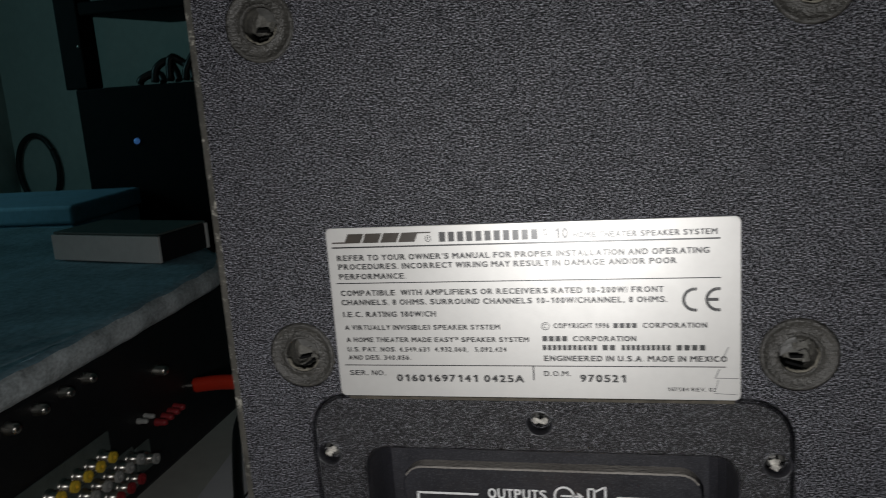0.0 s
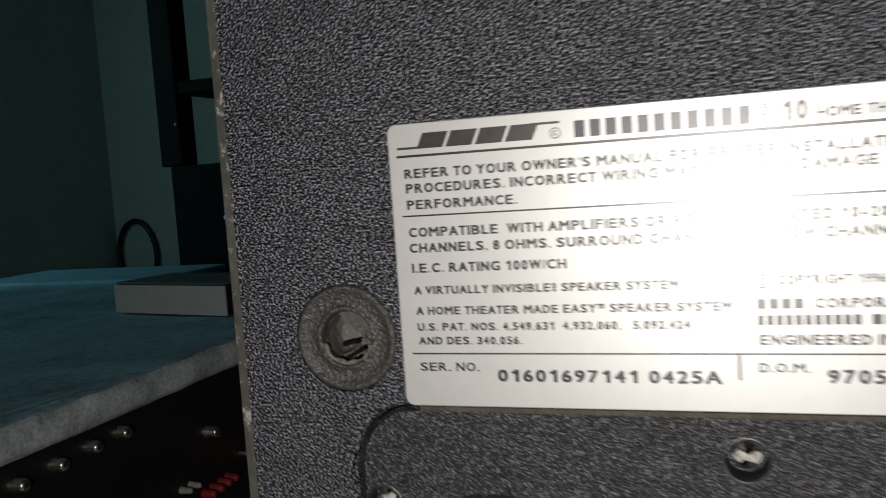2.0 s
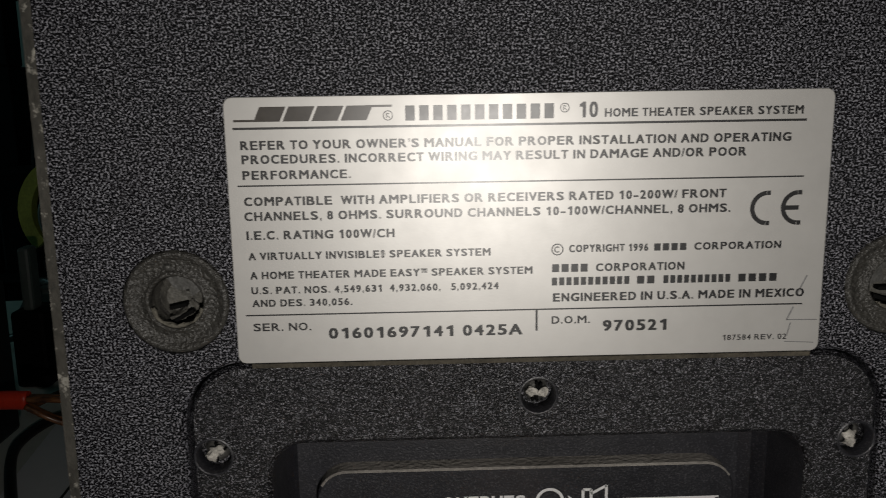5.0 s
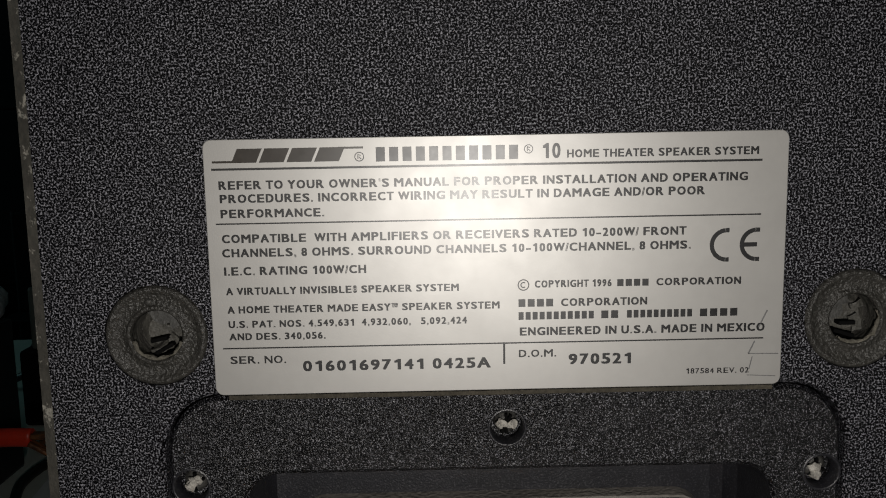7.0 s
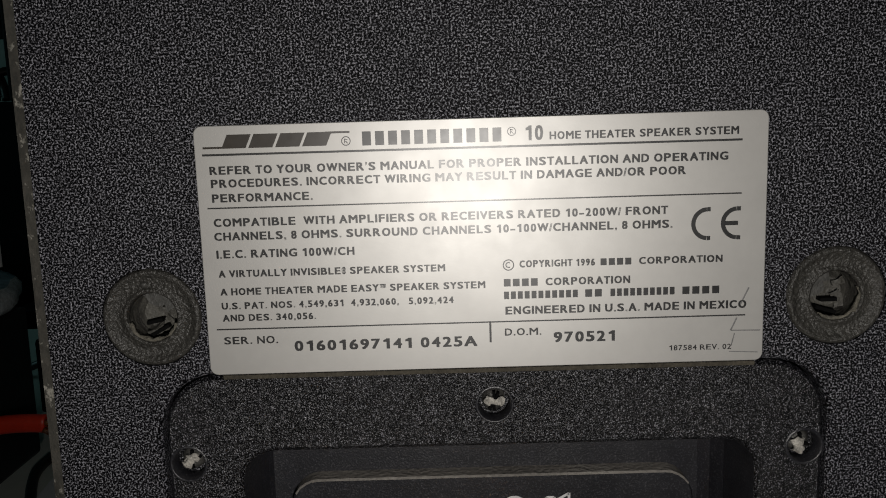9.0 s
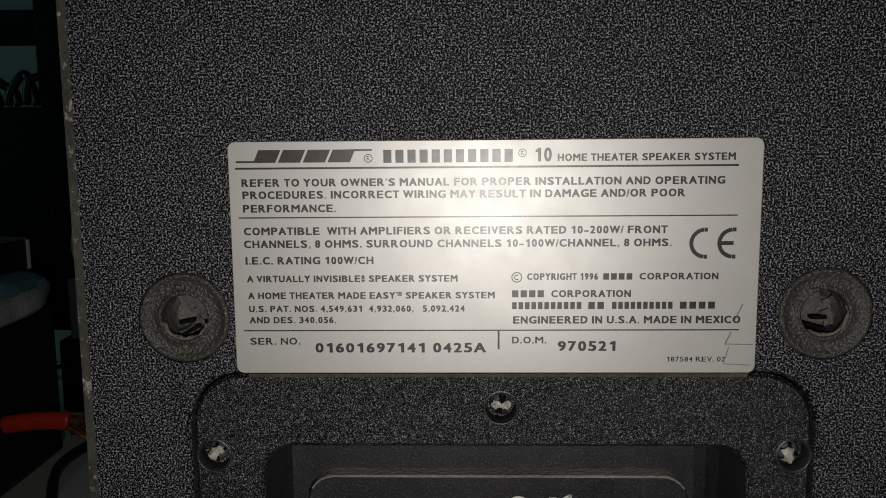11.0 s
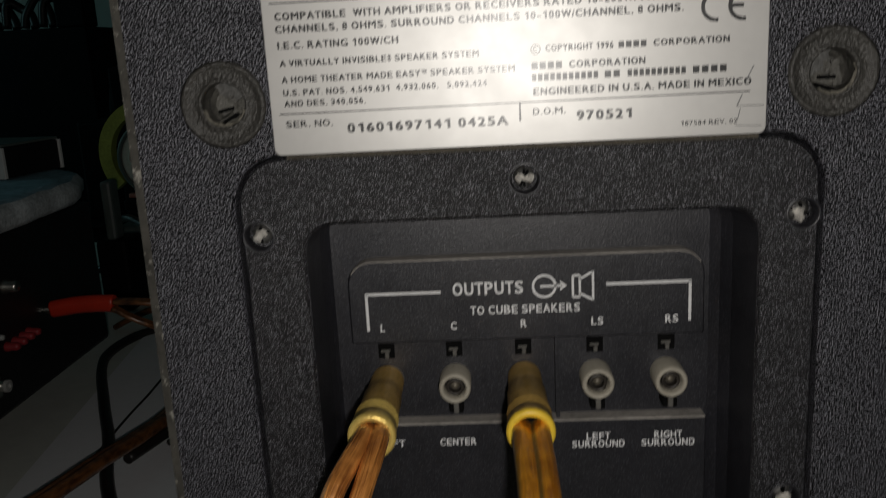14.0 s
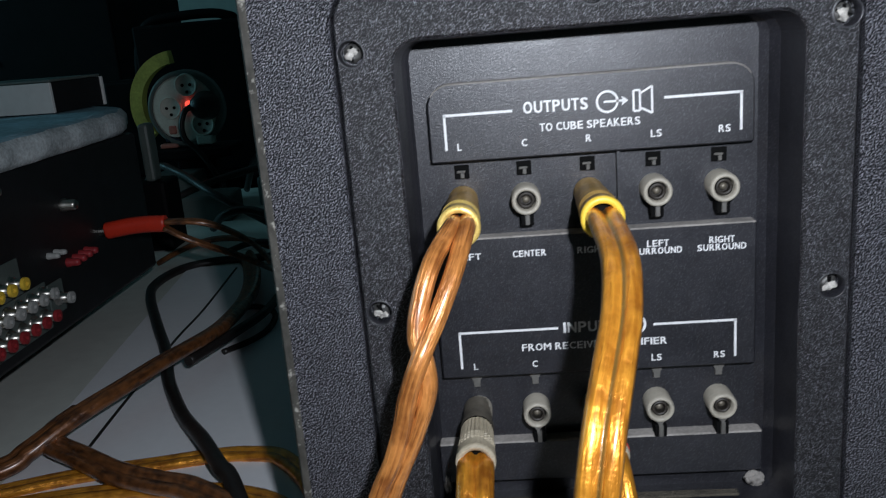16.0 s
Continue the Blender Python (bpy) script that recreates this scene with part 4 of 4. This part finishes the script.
# split pair from the left output
pair = thing("speaker_cable", P(19.8, -12, -66), "pinkish copper twin speaker cable split into two leads", "cable")
one = [P(18.6, -9, -65.6), P(18.1, -19, -64.5), P(13.5, -30, -70.1), P(10.3, -35, -78.5), P(9.0, -38, -86.2), P(10.6, -40, -92.9), P(10.5, -41, -100.1), P(6.0, -42, -111.8), P(-0.2, -43, -125.4), P(-8, -44, -150), P(-20, -48, -190), P(-45, -50, -212), P(-90, -40, -219), P(-130, -10, -219)]
two = [P(21.2, -9, -65.6), P(21.8, -19, -65.0), P(18.5, -31, -73.1), P(13.8, -37, -83.1), P(9.6, -42, -90.9), P(6.2, -43, -99.3), P(3.9, -43, -108), P(0.7, -44, -116.7), P(-4.1, -45, -127), P(-12, -46, -152), P(-24, -50, -190), P(-49, -53, -212), P(-93, -44, -219), P(-134, -14, -219)]
cable("lead", one, 0.0025, COPPER, "", normal=(0, -1, 0), parent=pair)
cable("lead", two, 0.0025, COPPER, "", normal=(0, -1, 0), parent=pair)

# leads from the inputs
cable("speaker_cable", [P(19.4, -9, -134.2), P(19.2, -20, -136), P(18.6, -30, -144), P(17.5, -35, -158), P(14, -36, -180), P(4, -34, -206), P(-25, -30, -216), P(-75, -10, -218)], 0.0027, AMBER, "amber copper speaker cable from a cream ribbed plug", normal=(0, -1, 0.3), twin=True)
cable("speaker_cable", [P(56.8, -9, -134.2), P(57.0, -18, -136), P(58, -26, -146), P(58, -28, -160), P(54, -28, -185), P(44, -26, -210), P(10, -22, -217.5), P(-40, -8, -217.5)], 0.0027, AMBER, "amber copper speaker cable hidden behind a thicker one", normal=(0, -1, 0.3), twin=True)

# ---------------------------------------------------------------- cables lying on the desk
D = -219
cable("desk_cable", [P(-330, 84, D), P(-241, 122, D), P(-193, 141, D), P(-154, 150, D), P(-127, 156, D), P(-107, 157, D), P(-86, 149, D), P(-60, 105, D), P(-52, 30, D), P(-75, -30, D)], 0.0028, AMBER, "amber copper speaker cable looping across the desk", twin=True)
cable("desk_cable", [P(-290, 92, D), P(-190, 121, D), P(-132, 124, D), P(-80, 108, D), P(-56, 60, D), P(-70, 5, D)], 0.0028, AMBER, "amber copper speaker cable lying on the desk", twin=True)
cable("desk_cable", [P(-212, 192, -206), P(-219, 174, -209), P(-214, 163, -211), P(-191, 147, -211), P(-164, 130, -212), P(-140, 120, -212), P(-120, 112, -212), P(-95, 92, -214), P(-70, 50, D + 1)], 0.0034, BROWN, "brown copper twin cable bent across the desk", twin=True)
cable("desk_cable", [P(-290, 112, D), P(-236, 146, -216), P(-225, 157, -212), P(-214, 169, -206), P(-202, 185, -201), P(-190, 207, -198), P(-180, 237, -197), P(-171, 268, -198), P(-166, 309, -201), P(-170, 375, -205), P(-183, 437, -209), P(-203, 503, -213), P(-222, 552, -217)], 0.0042, BROWN, "brown clear-jacketed copper cable arching over the desk", twin=True, twist=0.5)
cable("desk_cable", [P(-190, 556, D), P(-224, 552, D), P(-253, 549, D), P(-278, 529, D), P(-286, 487, D), P(-276, 446, D), P(-241, 372, D), P(-211, 312, D), P(-190, 262, D), P(-172, 227, D), P(-154, 195, -216), P(-130, 157, -210), P(-112, 128, -209), P(-101, 113, -210), P(-78, 65, D), P(-60, 0, D)], 0.0042, RUBBER, "thick black rubber cable snaking over the desk")
cable("desk_cable", [P(-202, 176, -221), P(-206, 224, -221), P(-214, 337, -221), P(-216, 408, -221), P(-225, 527, -221)], 0.0011, RUBBER, "thin black wire lying on the desk")
cable("desk_cable", [P(-188, 388, D), P(-173, 401, D), P(-152, 384, D), P(-146, 352, D), P(-152, 326, D), P(-167, 304, D)], 0.0022, RUBBER, "black cable loop beside the speaker")
cable("desk_cable", [P(-165, 560, -218), P(-160, 480, -215), P(-152, 410, -212), P(-150, 350, -208), P(-158, 300, -205), P(-172, 255, -205)], 0.0034, RUBBER, "black cable running beside the brown one")

# ---------------------------------------------------------------- receiver beside the speaker
RX = Matrix.Translation(P(-262, 250, -222))


def placed(bm, m):
    bmesh.ops.transform(bm, matrix=m, verts=bm.verts[:])
    return bm


rec = thing("av_receiver", RX.translation, "black receiver with rows of phono jacks on its rear", "receiver")
bm = bmesh.new()
box(bm, (-0.34, -0.19, 0.032), (0.0, 0.190, 0.1445), 0.003)
part("case", placed(bm, RX), BLACK, rec)
for u in (-0.30, -0.09):
    for v in (-0.16, 0.165):
        bm = bmesh.new()
        lathe(bm, [(0, 0), (0.015, 0), (0.017, 0.004), (0.018, 0.033), (0, 0.033)], (u, v, 0), (0, 0, 1), n=16)
        part("foot", placed(bm, RX), RUBBER, rec)
for v0, v1, w0, w1 in ((-0.105, -0.008, 0.072, 0.094), (-0.068, 0.016, 0.041, 0.0715), (0.018, 0.036, 0.047, 0.068), (-0.170, -0.112, 0.075, 0.120)):
    bm = bmesh.new()
    box(bm, (0.0, v0, w0), (0.0015, v1, w1), 0.0004, 1)
    part("jack_plate", placed(bm, RX), GREYPLATE, rec)


def jack(v, w, ring):
    bm = bmesh.new()
    lathe(bm, [(0.0048, 0.0012), (0.0048, 0.003), (0.0033, 0.003), (0.0033, 0.0105), (0.0029, 0.0112)], (0, v, w), (1, 0, 0), n=16)
    bmesh.ops.recalc_face_normals(bm, faces=bm.faces[:])
    j = part("phono_jack", placed(bm, RX), STEEL, rec, "nickel phono jack with a coloured ring", smooth=True)
    bm = bmesh.new()
    lathe(bm, [(0.0034, 0.0092), (0.0039, 0.0096), (0.0038, 0.0118), (0.0016, 0.0120), (0.0014, 0.0100), (0, 0.0100)], (0, v, w), (1, 0, 0), n=16)
    bmesh.ops.recalc_face_normals(bm, faces=bm.faces[:])
    part("ring", placed(bm, RX), ring, j)


for k in range(6):
    jack(-0.020 - 0.0133 * k, 0.081, YELLOW)
for k in range(6):
    jack(0.009 - 0.0130 * k, 0.0655, RCA_WHITE)
    jack(0.007 - 0.0128 * k, 0.0515, RCA_RED)
jack(0.027, 0.057, RCA_WHITE)
for v in (-0.135, -0.150):
    jack(v, 0.105, RCA_RED)


def terminal(v, w, mat, r=0.0048, out=0.013):
    bm = bmesh.new()
    lathe(bm, [(r * 1.2, 0.0), (r * 1.2, 0.002), (r, 0.003), (r, out - 0.002), (r * 0.7, out), (0, out)], (0, v, w), (1, 0, 0), n=14)
    bmesh.ops.recalc_face_normals(bm, faces=bm.faces[:])
    part("terminal_post", placed(bm, RX), mat, rec, smooth=True)


for v, w in ((-0.093, 0.134), (-0.068, 0.135), (-0.044, 0.136), (-0.021, 0.1365)):
    terminal(v, w, STEEL, 0.0034, 0.008)
terminal(0.058, 0.112, STEEL, 0.0038, 0.010)
for v in (0.050, 0.059, 0.068, 0.076):
    terminal(v, 0.0745 + (v - 0.05) * 0.04, RCA_RED, 0.0026, 0.009)
for v in (0.028, 0.037):
    terminal(v, 0.085, RCA_WHITE, 0.0019, 0.008)
bm = bmesh.new()
box(bm, (-0.042, 0.190, 0.100), (-0.024, 0.215, 0.107), 0.001)
part("side_tab", placed(bm, RX), RCA_WHITE, rec, "small white plastic tab")

# red boot and its lead
boot = thing("banana_plug", P(-256, 352, -137), "red plastic plug boot on a copper speaker cable", "plug")
bm = bmesh.new()
path = [P(-257, 352, -139), P(-250, 352, -138), P(-238, 352, -136.5), P(-225, 352, -136), P(-212, 352, -136.5)]
sweep(bm, smooth_path(path, 5), [(0.0046 * math.cos(a) * (1.1 if k % 2 else 0.95), 0.0062 * math.sin(a)) for k, a in enumerate(2 * math.pi * i / 12 for i in range(12))], (0, 0, 1))
bmesh.ops.recalc_face_normals(bm, faces=bm.faces[:])
part("boot", bm, RED, boot)
bm = bmesh.new()
lathe(bm, [(0, 0), (0.0030, 0), (0.0030, 0.012), (0, 0.012)], P(-265, 352, -139), (1, 0, 0), n=12)
part("pin", bm, STEEL, boot)
cable("desk_cable", [P(-213, 352, -135), P(-190, 354, -137), P(-174, 362, -145), P(-161, 382, -162), P(-162, 425, -188), P(-178, 485, -211), P(-195, 540, -217.5)], 0.0021, BROWN, "brown copper cable drooping from a red plug", twin=True)
cable("desk_cable", [P(-213, 350, -139), P(-200, 351, -147), P(-186, 357, -156), P(-168, 374, -170), P(-158, 420, -195), P(-168, 480, -217.5)], 0.0019, BROWN, "second brown copper lead drooping from a red plug", twin=True)
cable("desk_cable", [P(-310, 552, -217.5), P(-290, 552, -208), P(-270, 552, -201), P(-248, 556, -198), P(-222, 562, -202), P(-192, 562, -214), P(-172, 560, -217.5)], 0.0026, BROWN, "brown copper cable crossing over the cable pile", twin=True)
cable("desk_cable", [P(-250, 575, -217), P(-215, 560, -205), P(-180, 535, -203), P(-150, 505, -210), P(-110, 480, -218)], 0.0032, RUBBER, "black cable in the pile behind the speaker")

# padded board lying on the receiver
ztop, zlow = -59.0, -77.0
outline = [(-257, 40), (-258, 300), (-262, 420), (-280, 470), (-325, 520), (-375, 570), (-470, 640), (-640, 660), (-900, 650), (-900, 40)]
dense = []
for (xa, ya), (xb, yb) in zip(outline, outline[1:] + outline[:1]):
    n = max(2, int(math.hypot(xb - xa, yb - ya) / 9))
    dense += [(xa + (xb - xa) * k / n, ya + (yb - ya) * k / n) for k in range(n)]
bm = bmesh.new()
rings = []
for inset, z in ((3, zlow), (0, zlow + 4), (0, ztop - 6), (4, ztop - 1), (12, ztop)):
    ring = []
    for x, y in dense:
        wob = 2.6 * noise.noise(Vector((x * 0.03, y * 0.045, z * 0.05)))
        dirx, diry = -600 - x, 330 - y
        L = math.hypot(dirx, diry)
        ring.append(bm.verts.new(P(x + dirx / L * (inset + wob), y + diry / L * (inset + wob), z + (0 if z == zlow else 1.5 * noise.noise(Vector((x * 0.05, y * 0.06, 3.0)))))))
    rings.append(ring)
for k, (a, b) in enumerate(zip(rings, rings[1:])):
    for i in range(len(a)):
        f = bm.faces.new((a[i], a[(i + 1) % len(a)], b[(i + 1) % len(a)], b[i]))
        f.material_index, f.smooth = 1 if k < 3 else 0, True
bm.faces.new(rings[-1])
bm.faces.new(rings[0][::-1])
bmesh.ops.recalc_face_normals(bm, faces=bm.faces[:])
fixed(part("padded_board", bm, [SLAB, SLAB_EDGE]), "blue-grey cloth-topped board with a pale edge on the receiver", "board")
# props under the far part of the board
bm = bmesh.new()
box(bm, P(-880, 90, -222), P(-660, 630, zlow), 0.004)
fixed(part("equipment_case", bm, BLACK), "plain black equipment case carrying the board", "equipment")

CM = Matrix.Translation(P(-322, 432, ztop)) @ Matrix.Rotation(radians(-12), 4, "Z")
carton = thing("carton", CM.translation, "low black box with white ends on the board", "box")
bm = bmesh.new()
box(bm, (-0.128, 0.003, 0.0015), (0.0, 0.064, 0.0255), 0.0012)
part("tray", placed(bm, CM), BLACK, carton, "black box body")
for y0, y1 in ((0.0, 0.003), (0.064, 0.067)):
    bm = bmesh.new()
    box(bm, (-0.129, y0, 0.0015), (0.001, y1, 0.0255), 0.0006)
    part("end_board", placed(bm, CM), CARTON, carton, "white end board")
bm = bmesh.new()
box(bm, (-0.128, 0.002, 0.0258), (0.0, 0.065, 0.0278), 0.0008)
part("lid", placed(bm, CM), GREYPLATE, carton, "dark teal lid")

# ---------------------------------------------------------------- far end of the desk
reel = thing("cable_reel", P(-372, 860, -222), "cream extension cable reel with three sockets and a lime band", "cable reel")
RC = P(-372, 850, -93)
bm = bmesh.new()
lathe(bm, [(0.0425, 0.001), (0.0460, 0.000), (0.0490, 0.003), (0.0495, 0.020), (0, 0.020)], RC, (0, 1, 0), n=44)
bmesh.ops.recalc_face_normals(bm, faces=bm.faces[:])
part("rim", bm, GREYPLATE, reel, "dark teal rim", smooth=True)
bm = bmesh.new()
lathe(bm, [(0, 0.001), (0.040, 0.001), (0.0425, 0.0025), (0.0425, 0.006)], RC, (0, 1, 0), n=44)
bmesh.ops.recalc_face_normals(bm, faces=bm.faces[:])
face = part("socket_face", bm, REEL, reel)
for dx, dz in ((0.007, 0.035), (-0.018, 0.003), (0.022, -0.024)):
    c = RC + Vector((dx, 0.0, dz * 0.86))
    bm = bmesh.new()
    lathe(bm, [(0.0150, 0.0012), (0.0146, -0.0014), (0.0134, -0.0018), (0.0126, -0.0004), (0.0118, 0.0005), (0, 0.0005)], c, (0, 1, 0), n=28)
    bmesh.ops.recalc_face_normals(bm, faces=bm.faces[:])
    sock = part("mains_socket", bm, REEL, face, smooth=True)
    # pin holes as flat black discs, their depth's shade painted
    bm = bmesh.new()
    for px, pz in ((-0.005, 0.0), (0.005, 0.0), (0.0, -0.0085)):
        lathe(bm, [(0, -0.0001), (0.0021, -0.0001), (0.0021, 0.0004)], c + Vector((px, 0, pz)), (0, 1, 0), n=10)
    part("pin_hole", bm, HOLE_SHADE, face)
bm = bmesh.new()
for k in range(24):
    a, b = radians(98 + 122 * k / 24), radians(98 + 122 * (k + 1) / 24)
    ring = []
    for ang in (a, b):
        for r in (0.053, 0.069):
            for y in (0.004, 0.020):
                ring.append(bm.verts.new(RC + Vector((r * math.cos(ang) - 0.003, y, r * math.sin(ang) + 0.006))))
    for q in ((0, 2, 6, 4), (1, 5, 7, 3), (2, 3, 7, 6), (0, 4, 5, 1)) + (((0, 1, 3, 2),) if k == 0 else ()) + (((4, 6, 7, 5),) if k == 23 else ()):
        bm.faces.new([ring[i] for i in q])
bmesh.ops.remove_doubles(bm, verts=bm.verts[:], dist=1e-6)
bmesh.ops.recalc_face_normals(bm, faces=bm.faces[:])
part("lime_band", bm, LIME, reel, "lime yellow curved band")
bm = bmesh.new()
bmesh.ops.create_uvsphere(bm, u_segments=14, v_segments=8, radius=0.0045, matrix=Matrix.Translation(RC + Vector((0.007, -0.001, 0.006))))
part("lamp", bm, LED_RED, reel, "glowing red lamp")
for lo, hi, mat, lab in (((-404, 851, -134), (-372, 866, -126), NAVY, "dark blue plastic foot"), ((-412, 850, -142), (-388, 862, -136), PINK, "pinkish plastic strip"), ((-362, 849, -140), (-340, 864, -128), REEL, "pale foot"), ((-396, 847, -124), (-386, 852, -113), PINK, "faded red spot")):
    bm = bmesh.new()
    box(bm, P(*lo), P(*hi), 0.002)
    part("foot", bm, mat, reel, lab)
bm = bmesh.new()
box(bm, P(-418, 846, -158), P(-318, 905, -143), 0.003)
box(bm, P(-398, 862, -222), P(-346, 895, -156), 0.003)
part("stand", bm, RACK, reel)
mains = thing("mains_plug", RC + Vector((0.030, 0, 0.003)), "black mains plug in the reel's socket face", "plug")
bm = bmesh.new()
lathe(bm, [(0, -0.030), (0.011, -0.029), (0.0150, -0.022), (0.0185, -0.004), (0.0185, 0.0005)], RC + Vector((0.030, 0, 0.003)), (0, 1, 0), n=24)
bmesh.ops.recalc_face_normals(bm, faces=bm.faces[:])
part("plug_body", bm, RUBBER, mains, smooth=True)
cable("cord", [RC + Vector(p) for p in ((0.024, -0.022, 0.006), (0.012, -0.030, 0.000), (0.006, -0.034, -0.018), (0.008, -0.032, -0.036), (0.020, -0.026, -0.052), (0.034, -0.020, -0.080), (0.044, 0.0, -0.125))], 0.0036, RUBBER, "", parent=mains)

for lo, hi, mat, lab in (((-420, 812, -222), (-360, 868, -172), GREYPLATE, "grey power adapter block lying on the desk"), ((-362, 746, -222), (-296, 802, -190), GREYPLATE, "low grey power adapter lying on the desk"), ((-284, 826, -222), (-218, 892, -184), GREYPLATE, "grey power adapter among the cables")):
    bm = bmesh.new()
    box(bm, P(*lo), P(*hi), 0.004)
    fixed(part("power_adapter", bm, mat), lab, "adapter", "adapters on the desk")
upright = thing("upright_block", P(-333, 638, -222), "narrow grey upright block on a black base", "block")
bm = bmesh.new()
box(bm, P(-339, 620, -148), P(-328, 640, -88), 0.003)
part("head", bm, GREYPLATE, upright)
bm = bmesh.new()
box(bm, P(-350, 616, -222), P(-318, 660, -148), 0.004)
part("base", bm, RACK, upright, "black base")
for pts in (((-470, 890, -218), (-398, 792, -158), (-355, 759, -162), (-301, 704, -178), (-235, 693, -216)),
            ((-440, 740, -218), (-365, 726, -190), (-312, 770, -174), (-248, 792, -169), (-195, 822, -216)),
            ((-330, 930, -217), (-300, 880, -172), (-262, 820, -150), (-240, 780, -168), (-225, 740, -216)),
            ((-300, 690, -217), (-275, 660, -196), (-245, 650, -190), (-210, 640, -200), (-180, 640, -217))):
    cable("desk_cable", [P(*p) for p in pts], 0.0045, RUBBER, "black cable tangled over the grey adapters")
cable("wire_frame", [P(-566, 1180, -222), P(-560, 1180, -44), P(-546, 1180, 8), P(-530, 1180, 26), P(-496, 1180, 32), P(-406, 1180, 30), P(-384, 1180, -10), P(-380, 1180, -222)], 0.008, RACK, "black bent metal tube frame at the back")

# ---------------------------------------------------------------- back of the room
bm = bmesh.new()
box(bm, P(-620, 1100, -230), P(-330, 1260, -222), 0.003)
box(bm, P(-600, 1120, -972), P(-350, 1240, -230), 0.003)
fixed(part("pedestal", bm, RACK), "black pedestal behind the desk", "stand")

stack = thing("equipment_stack", P(-500, 1200, -222), "black equipment cases stacked on the pedestal", "equipment")
for lo, hi in (((-552, 1150, -222), (-372, 1240, 22)), ((-615, 1150, -222), (-554, 1240, -62))):
    bm = bmesh.new()
    box(bm, P(*lo), P(*hi), 0.005)
    part("case", bm, RACK, stack)

rack = thing("equipment_rack", P(-950, 1600, -972), "tall black equipment rack with an open upper bay", "rack")


def rack_box(name, lo, hi, mat=RACK):
    bm = bmesh.new()
    box(bm, P(*lo), P(*hi), 0.004)
    return part(name, bm, mat, rack)


rack_box("lower_cabinet", (-1136, 1502, -972), (-737, 1900, 104))
rack_box("post", (-1158, 1500, 104), (-1100, 1560, 900))
rack_box("post", (-797, 1500, 104), (-737, 1560, 900))
rack_box("shelf", (-1100, 1503, 262), (-797, 1900, 292))
# blue status lamp, and a steel bead added for a tiny light on the post
for x, z, r, mat, name, lab in ((-998, -18, 0.007, LED_BLUE, "status_lamp", "dim blue status lamp"), (-1108, 197, 0.004, STEEL, "light_speck", "steel bead standing in for a small light")):
    bm = bmesh.new()
    bmesh.ops.create_uvsphere(bm, u_segments=14, v_segments=8, radius=r, matrix=Matrix.Translation(P(x, 1499, z)))
    part(name, bm, mat, rack, lab)
bm = bmesh.new()
for k in range(5):
    x = -965 + k * 38
    sweep(bm, smooth_path([P(x - 30, 1540, 108), P(x - 22, 1540, 118 + 14 * (k % 3) + 6 * k), P(x + 2, 1550, 128 + 16 * (k % 2) + 9 * k), P(x + 22, 1545, 122 + 6 * k), P(x + 30, 1540, 108)], 6), round_outline(0.009, 8), (0, 1, 0))
fixed(part("cable_coil", bm, RUBBER), "black coiled cables lying in the rack bay", "cable")

chest = thing("storage_chest", P(-1250, 1365, -972), "pale blue storage chest beside the rack", "chest")
bm = bmesh.new()
box(bm, P(-1494, 1246, -972), P(-1006, 1484, -160), 0.006)
part("body", bm, BLUE_BIN, chest)
bm = bmesh.new()
box(bm, P(-1500, 1240, -159), P(-1000, 1490, -120), 0.008, 3)
part("lid", bm, BLUE_BIN, chest)
pts = []
for k in range(15):
    a = 2 * math.pi * k / 14
    pts.append(P(-2422 + 98 * math.cos(a + 0.6), 2985, -215 + 150 * math.sin(a + 0.6)))
cable("wall_cable", pts, 0.012, RUBBER, "black cable coil hanging on the pale wall", normal=(0, 1, 0))

bm = bmesh.new()
made = bmesh.ops.create_icosphere(bm, subdivisions=4, radius=1.0)
for v in bm.verts:
    v.co.z = max(v.co.z, -0.55)
    v.co += noise.noise_vector(v.co * 2.2) * 0.14
    v.co = Vector((v.co.x * 0.085, v.co.y * 0.075, (v.co.z + 0.62) * 0.045)) + P(452, 770, -220)
fixed(part("cloth_bag", bm, NAVY, smooth=True), "crumpled dark navy cloth bag lying on the desk", "bag")
# added black block that hides the lit wall and keeps this side dark
bm = bmesh.new()
box(bm, P(150, 1010, -972), P(1250, 1400, 520), 0.006)
fixed(part("dark_backdrop", bm, RACK), "tall plain black block added to darken the background behind the desk", "cabinet")
